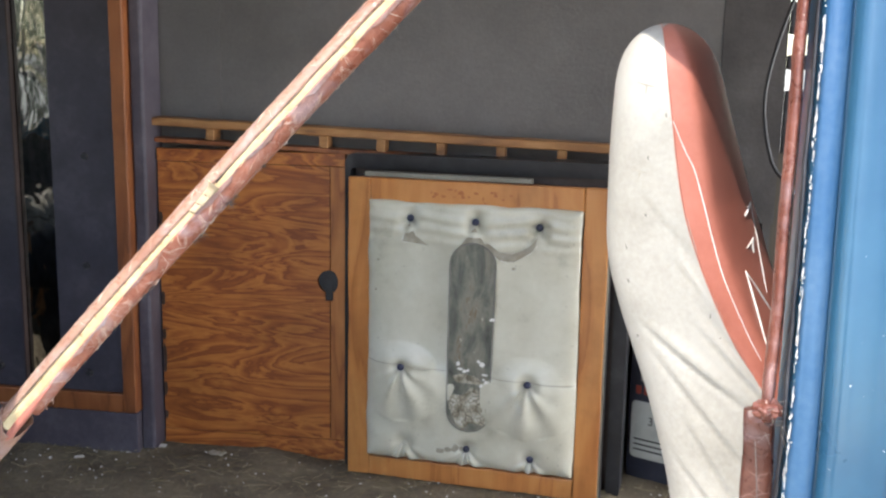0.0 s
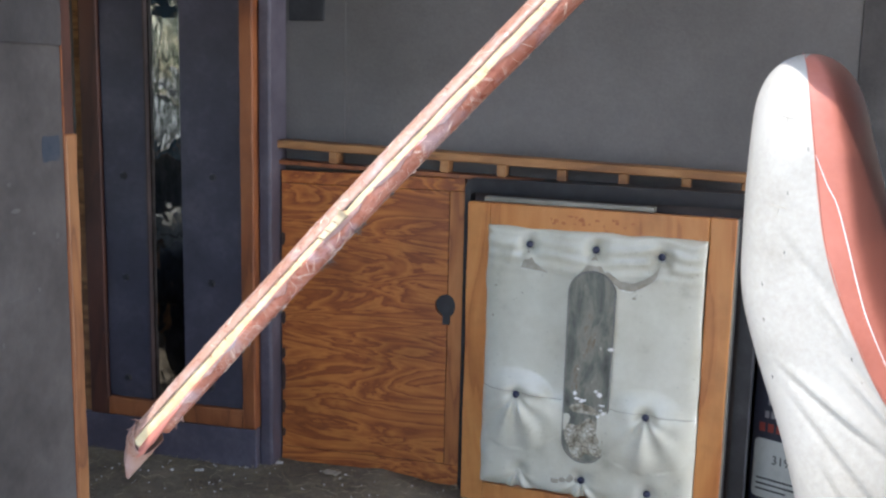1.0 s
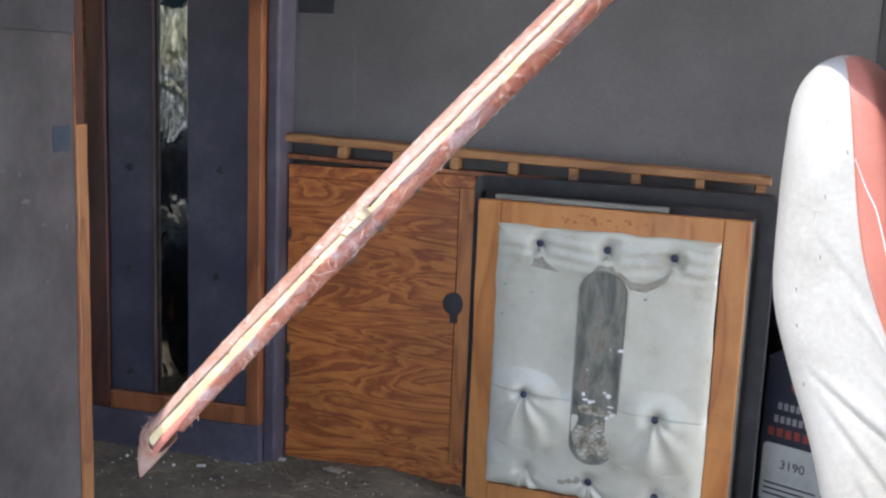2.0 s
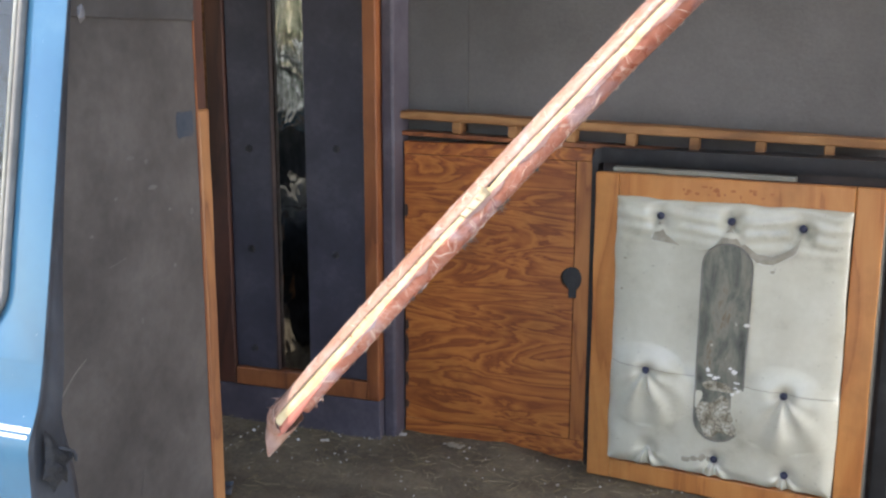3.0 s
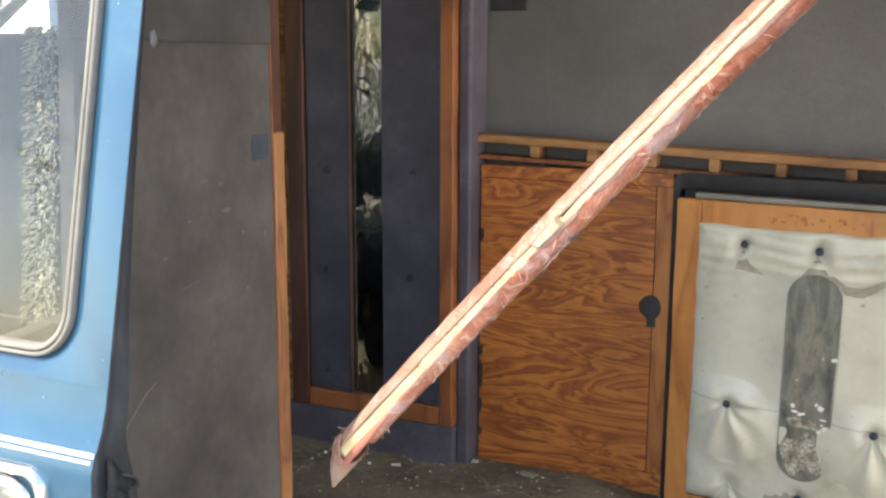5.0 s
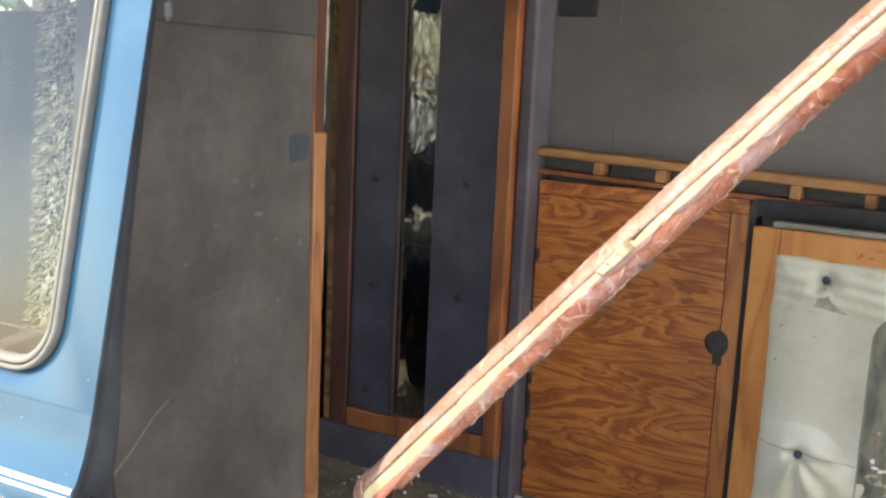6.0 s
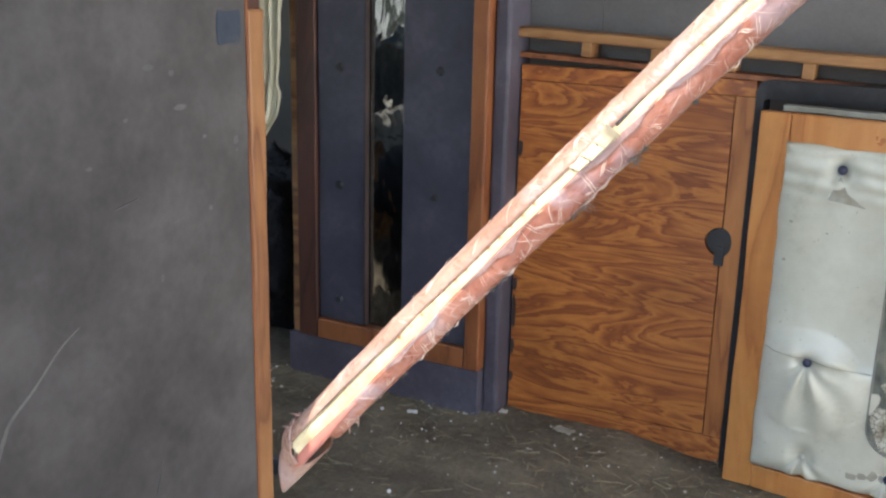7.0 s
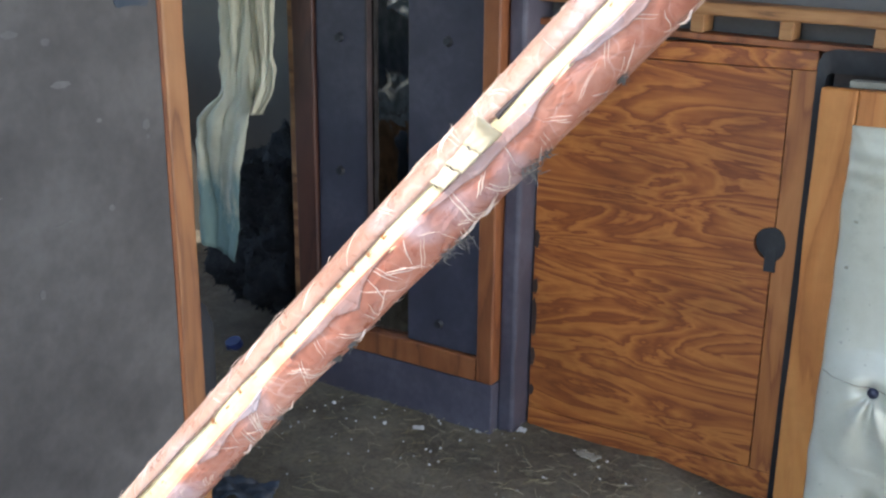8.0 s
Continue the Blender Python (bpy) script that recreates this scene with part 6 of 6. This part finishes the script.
def small_things():
    # torn weatherstrip on the jamb
    w = empty("torn_weatherstrip", "torn black weatherstrip scrap stuck to the jamb", "weatherstrip")
    ragged = [(0.8956, 1.2905), (0.9043, 1.2815), (0.9116, 1.2698), (0.925, 1.264), (0.929, 1.254), (0.9167, 1.2503), (0.9185, 1.2324), (0.9126, 1.2387), (0.901, 1.2304), (0.8972, 1.2415), (0.8895, 1.2474), (0.8938, 1.2612)]
    bm = bmesh.new()
    rows = []
    for k in range(9):
        f = k / 8
        row = []
        for j in range(96):
            u = j / 8
            y0, z0 = ragged[int(u)]
            y1, z1 = ragged[(int(u) + 1) % 12]
            y, z = y0 + (y1 - y0) * (u % 1) + 0.0012 * noise.noise(Vector((j * 0.4, 1, 0))), z0 + (z1 - z0) * (u % 1) + 0.0012 * noise.noise(Vector((j * 0.4, 7, 0)))
            y, z = 0.908 + (y - 0.908) * f, 1.256 + (z - 1.256) * f
            row.append(bm.verts.new((-0.4655 + 0.0055 * (1 - f ** 3) + 0.005 * noise.noise(Vector((y * 130, z * 130, 3))) * (1 - f * f), y, z)))
        rows.append(row)
    for r0, r1 in zip(rows, rows[1:]):
        for j in range(96):
            bm.faces.new((r0[j], r0[(j + 1) % 96], r1[(j + 1) % 96], r1[j]))
    part("rubber_scrap", bm, BLACK_WOOL, w, smooth=True)
    bm = bmesh.new()
    sweep(bm, smooth_path([(-0.465, 0.908, 1.268), (-0.463, 0.917, 1.2655), (-0.462, 0.926, 1.259), (-0.463, 0.929, 1.250)], 6), lambda i, f: [(a, b * 0.4) for a, b in circle(0.0040 * (1.0 - 0.5 * f) * (1 + 0.9 * noise.noise(Vector((i * 0.9, 2, 2)))), 8)])
    part("curled_edge", bm, PAINT_DARK, w, "greyed curled rubber edge", smooth=True)
    lumpy("jamb_clip", "small pale plastic clip on the door jamb", "clip", (-0.468, 0.982, 1.641), (0.0025, 0.004, 0.008), PALE_SCUFF, 5.0, 3, 0.4)
    lumpy("fleece", "black shaggy fleece heaped on the floor", "fleece", (-1.33, 2.40, 0.95), (0.16, 0.16, 0.20), BLACK_WOOL, 7.0, 5, 0.3, 6000)
    bm = bmesh.new()
    sweep(bm, smooth_path([(0.60, 2.215, 1.80), (0.562, 2.2, 1.703), (0.536, 2.2, 1.60), (0.530, 2.2, 1.517), (0.552, 2.2, 1.422), (0.592, 2.2, 1.37), (0.61, 2.215, 1.30)], 10), lambda i, f: circle(0.0035, 8))
    tagged(part("cable", bm, BLACK, smooth=True), "thin black cable looped along the dark wall", "cable")
    bm = worn_box(-0.667, -0.588, 2.236, 2.2435, 1.722, 1.79, 0.003, 0.03, 0.0005)
    tagged(part("vent_plate", bm, BLACK), "square black vent plate on the lined wall", "vent")


# ---------------------------------------------------------------- trees outside
def tree(x, y, height, seed, crown_r=1.6):
    rng = random.Random(seed)
    t = empty("tree", "small-leaved tree with a rough grey-brown trunk", "tree", (x, y, 0), 0, "trees round the van")
    bm = bmesh.new()
    trunk = smooth_path([(0, 0, -0.05), (0.08 * rng.gauss(0, 1), 0.08 * rng.gauss(0, 1), height * 0.35), (0.15 * rng.gauss(0, 1), 0.15 * rng.gauss(0, 1), height * 0.7), (0.2 * rng.gauss(0, 1), 0.2 * rng.gauss(0, 1), height)], 6)
    sweep(bm, trunk, lambda i, f: [(a * (1 + 0.1 * noise.noise(Vector((i, a * 30, b * 30)))), b) for a, b in circle(0.16 * (1 - 0.85 * f), 9)], Vector((0, 1, 0.01)))
    ends = []
    for k in range(16):
        p = trunk[rng.randrange(6, len(trunk) - 1)]
        a = rng.uniform(0, 6.28)
        ln = crown_r * rng.uniform(0.5, 1.1)
        e = p + Vector((math.cos(a) * ln, math.sin(a) * ln, ln * rng.uniform(0.1, 0.7)))
        sweep(bm, smooth_path([p, (p + e) / 2 + Vector((0, 0, 0.1)), e], 4), lambda i, f: circle(0.045 * (1 - 0.8 * f), 6), Vector((0.1, 0.2, 1)))
        ends += [e, (p + e) / 2, e * 0.75 + p * 0.25]
    part("trunk", bm, BARK, t)
    verts, faces = [], []
    for k in range(3200):
        c = rng.choice(ends) + Vector((rng.gauss(0, 0.32), rng.gauss(0, 0.32), rng.gauss(0, 0.26)))
        d = Vector((rng.gauss(0, 1), rng.gauss(0, 1), rng.gauss(-0.2, 0.7))).normalized() * rng.uniform(0.05, 0.11)
        w = d.cross(Vector((rng.gauss(0, 1), rng.gauss(0, 1), rng.gauss(0, 1)))).normalized() * d.length * 0.32
        i = len(verts)
        verts += [c, c + d * 0.5 + w, c + d, c + d * 0.5 - w]
        faces.append((i, i + 1, i + 2, i + 3))
    me = bpy.data.meshes.new("crown")
    me.from_pydata([tuple(v) for v in verts], [], faces)
    me.materials.append(LEAF)
    crown = new("crown", me)
    crown.parent = t
    tagged(crown, kind="stuff")


ground()
floor()
van()
door_trim()
shell_lining()
partition()
cabinet()
shelf()
refrigerator()
closet()
hanging_strip()
padded_seat()
carton()
hanging_cloth()
cab_seat()
cab_box()
litter()
small_things()
for tx, ty, th, ts in ((-6.5, -7.0, 6.0, 1), (3.5, -9.0, 7.0, 2), (8.0, -5.0, 6.5, 3), (-3.0, 6.5, 5.5, 4), (1.5, 8.0, 6.5, 5), (-8.5, 3.0, 6.0, 6), (6.5, 6.0, 6.0, 7), (-1.0, -13.0, 8.0, 8), (-5.2, 5.0, 5.0, 9), (-10.5, -2.0, 6.5, 10), (-4.6, -5.6, 3.2, 11), (-6.4, -8.4, 3.6, 12), (-8.2, -10.5, 5.5, 13), (-5.6, -10.0, 4.6, 14)):
    tree(tx, ty, th, ts)
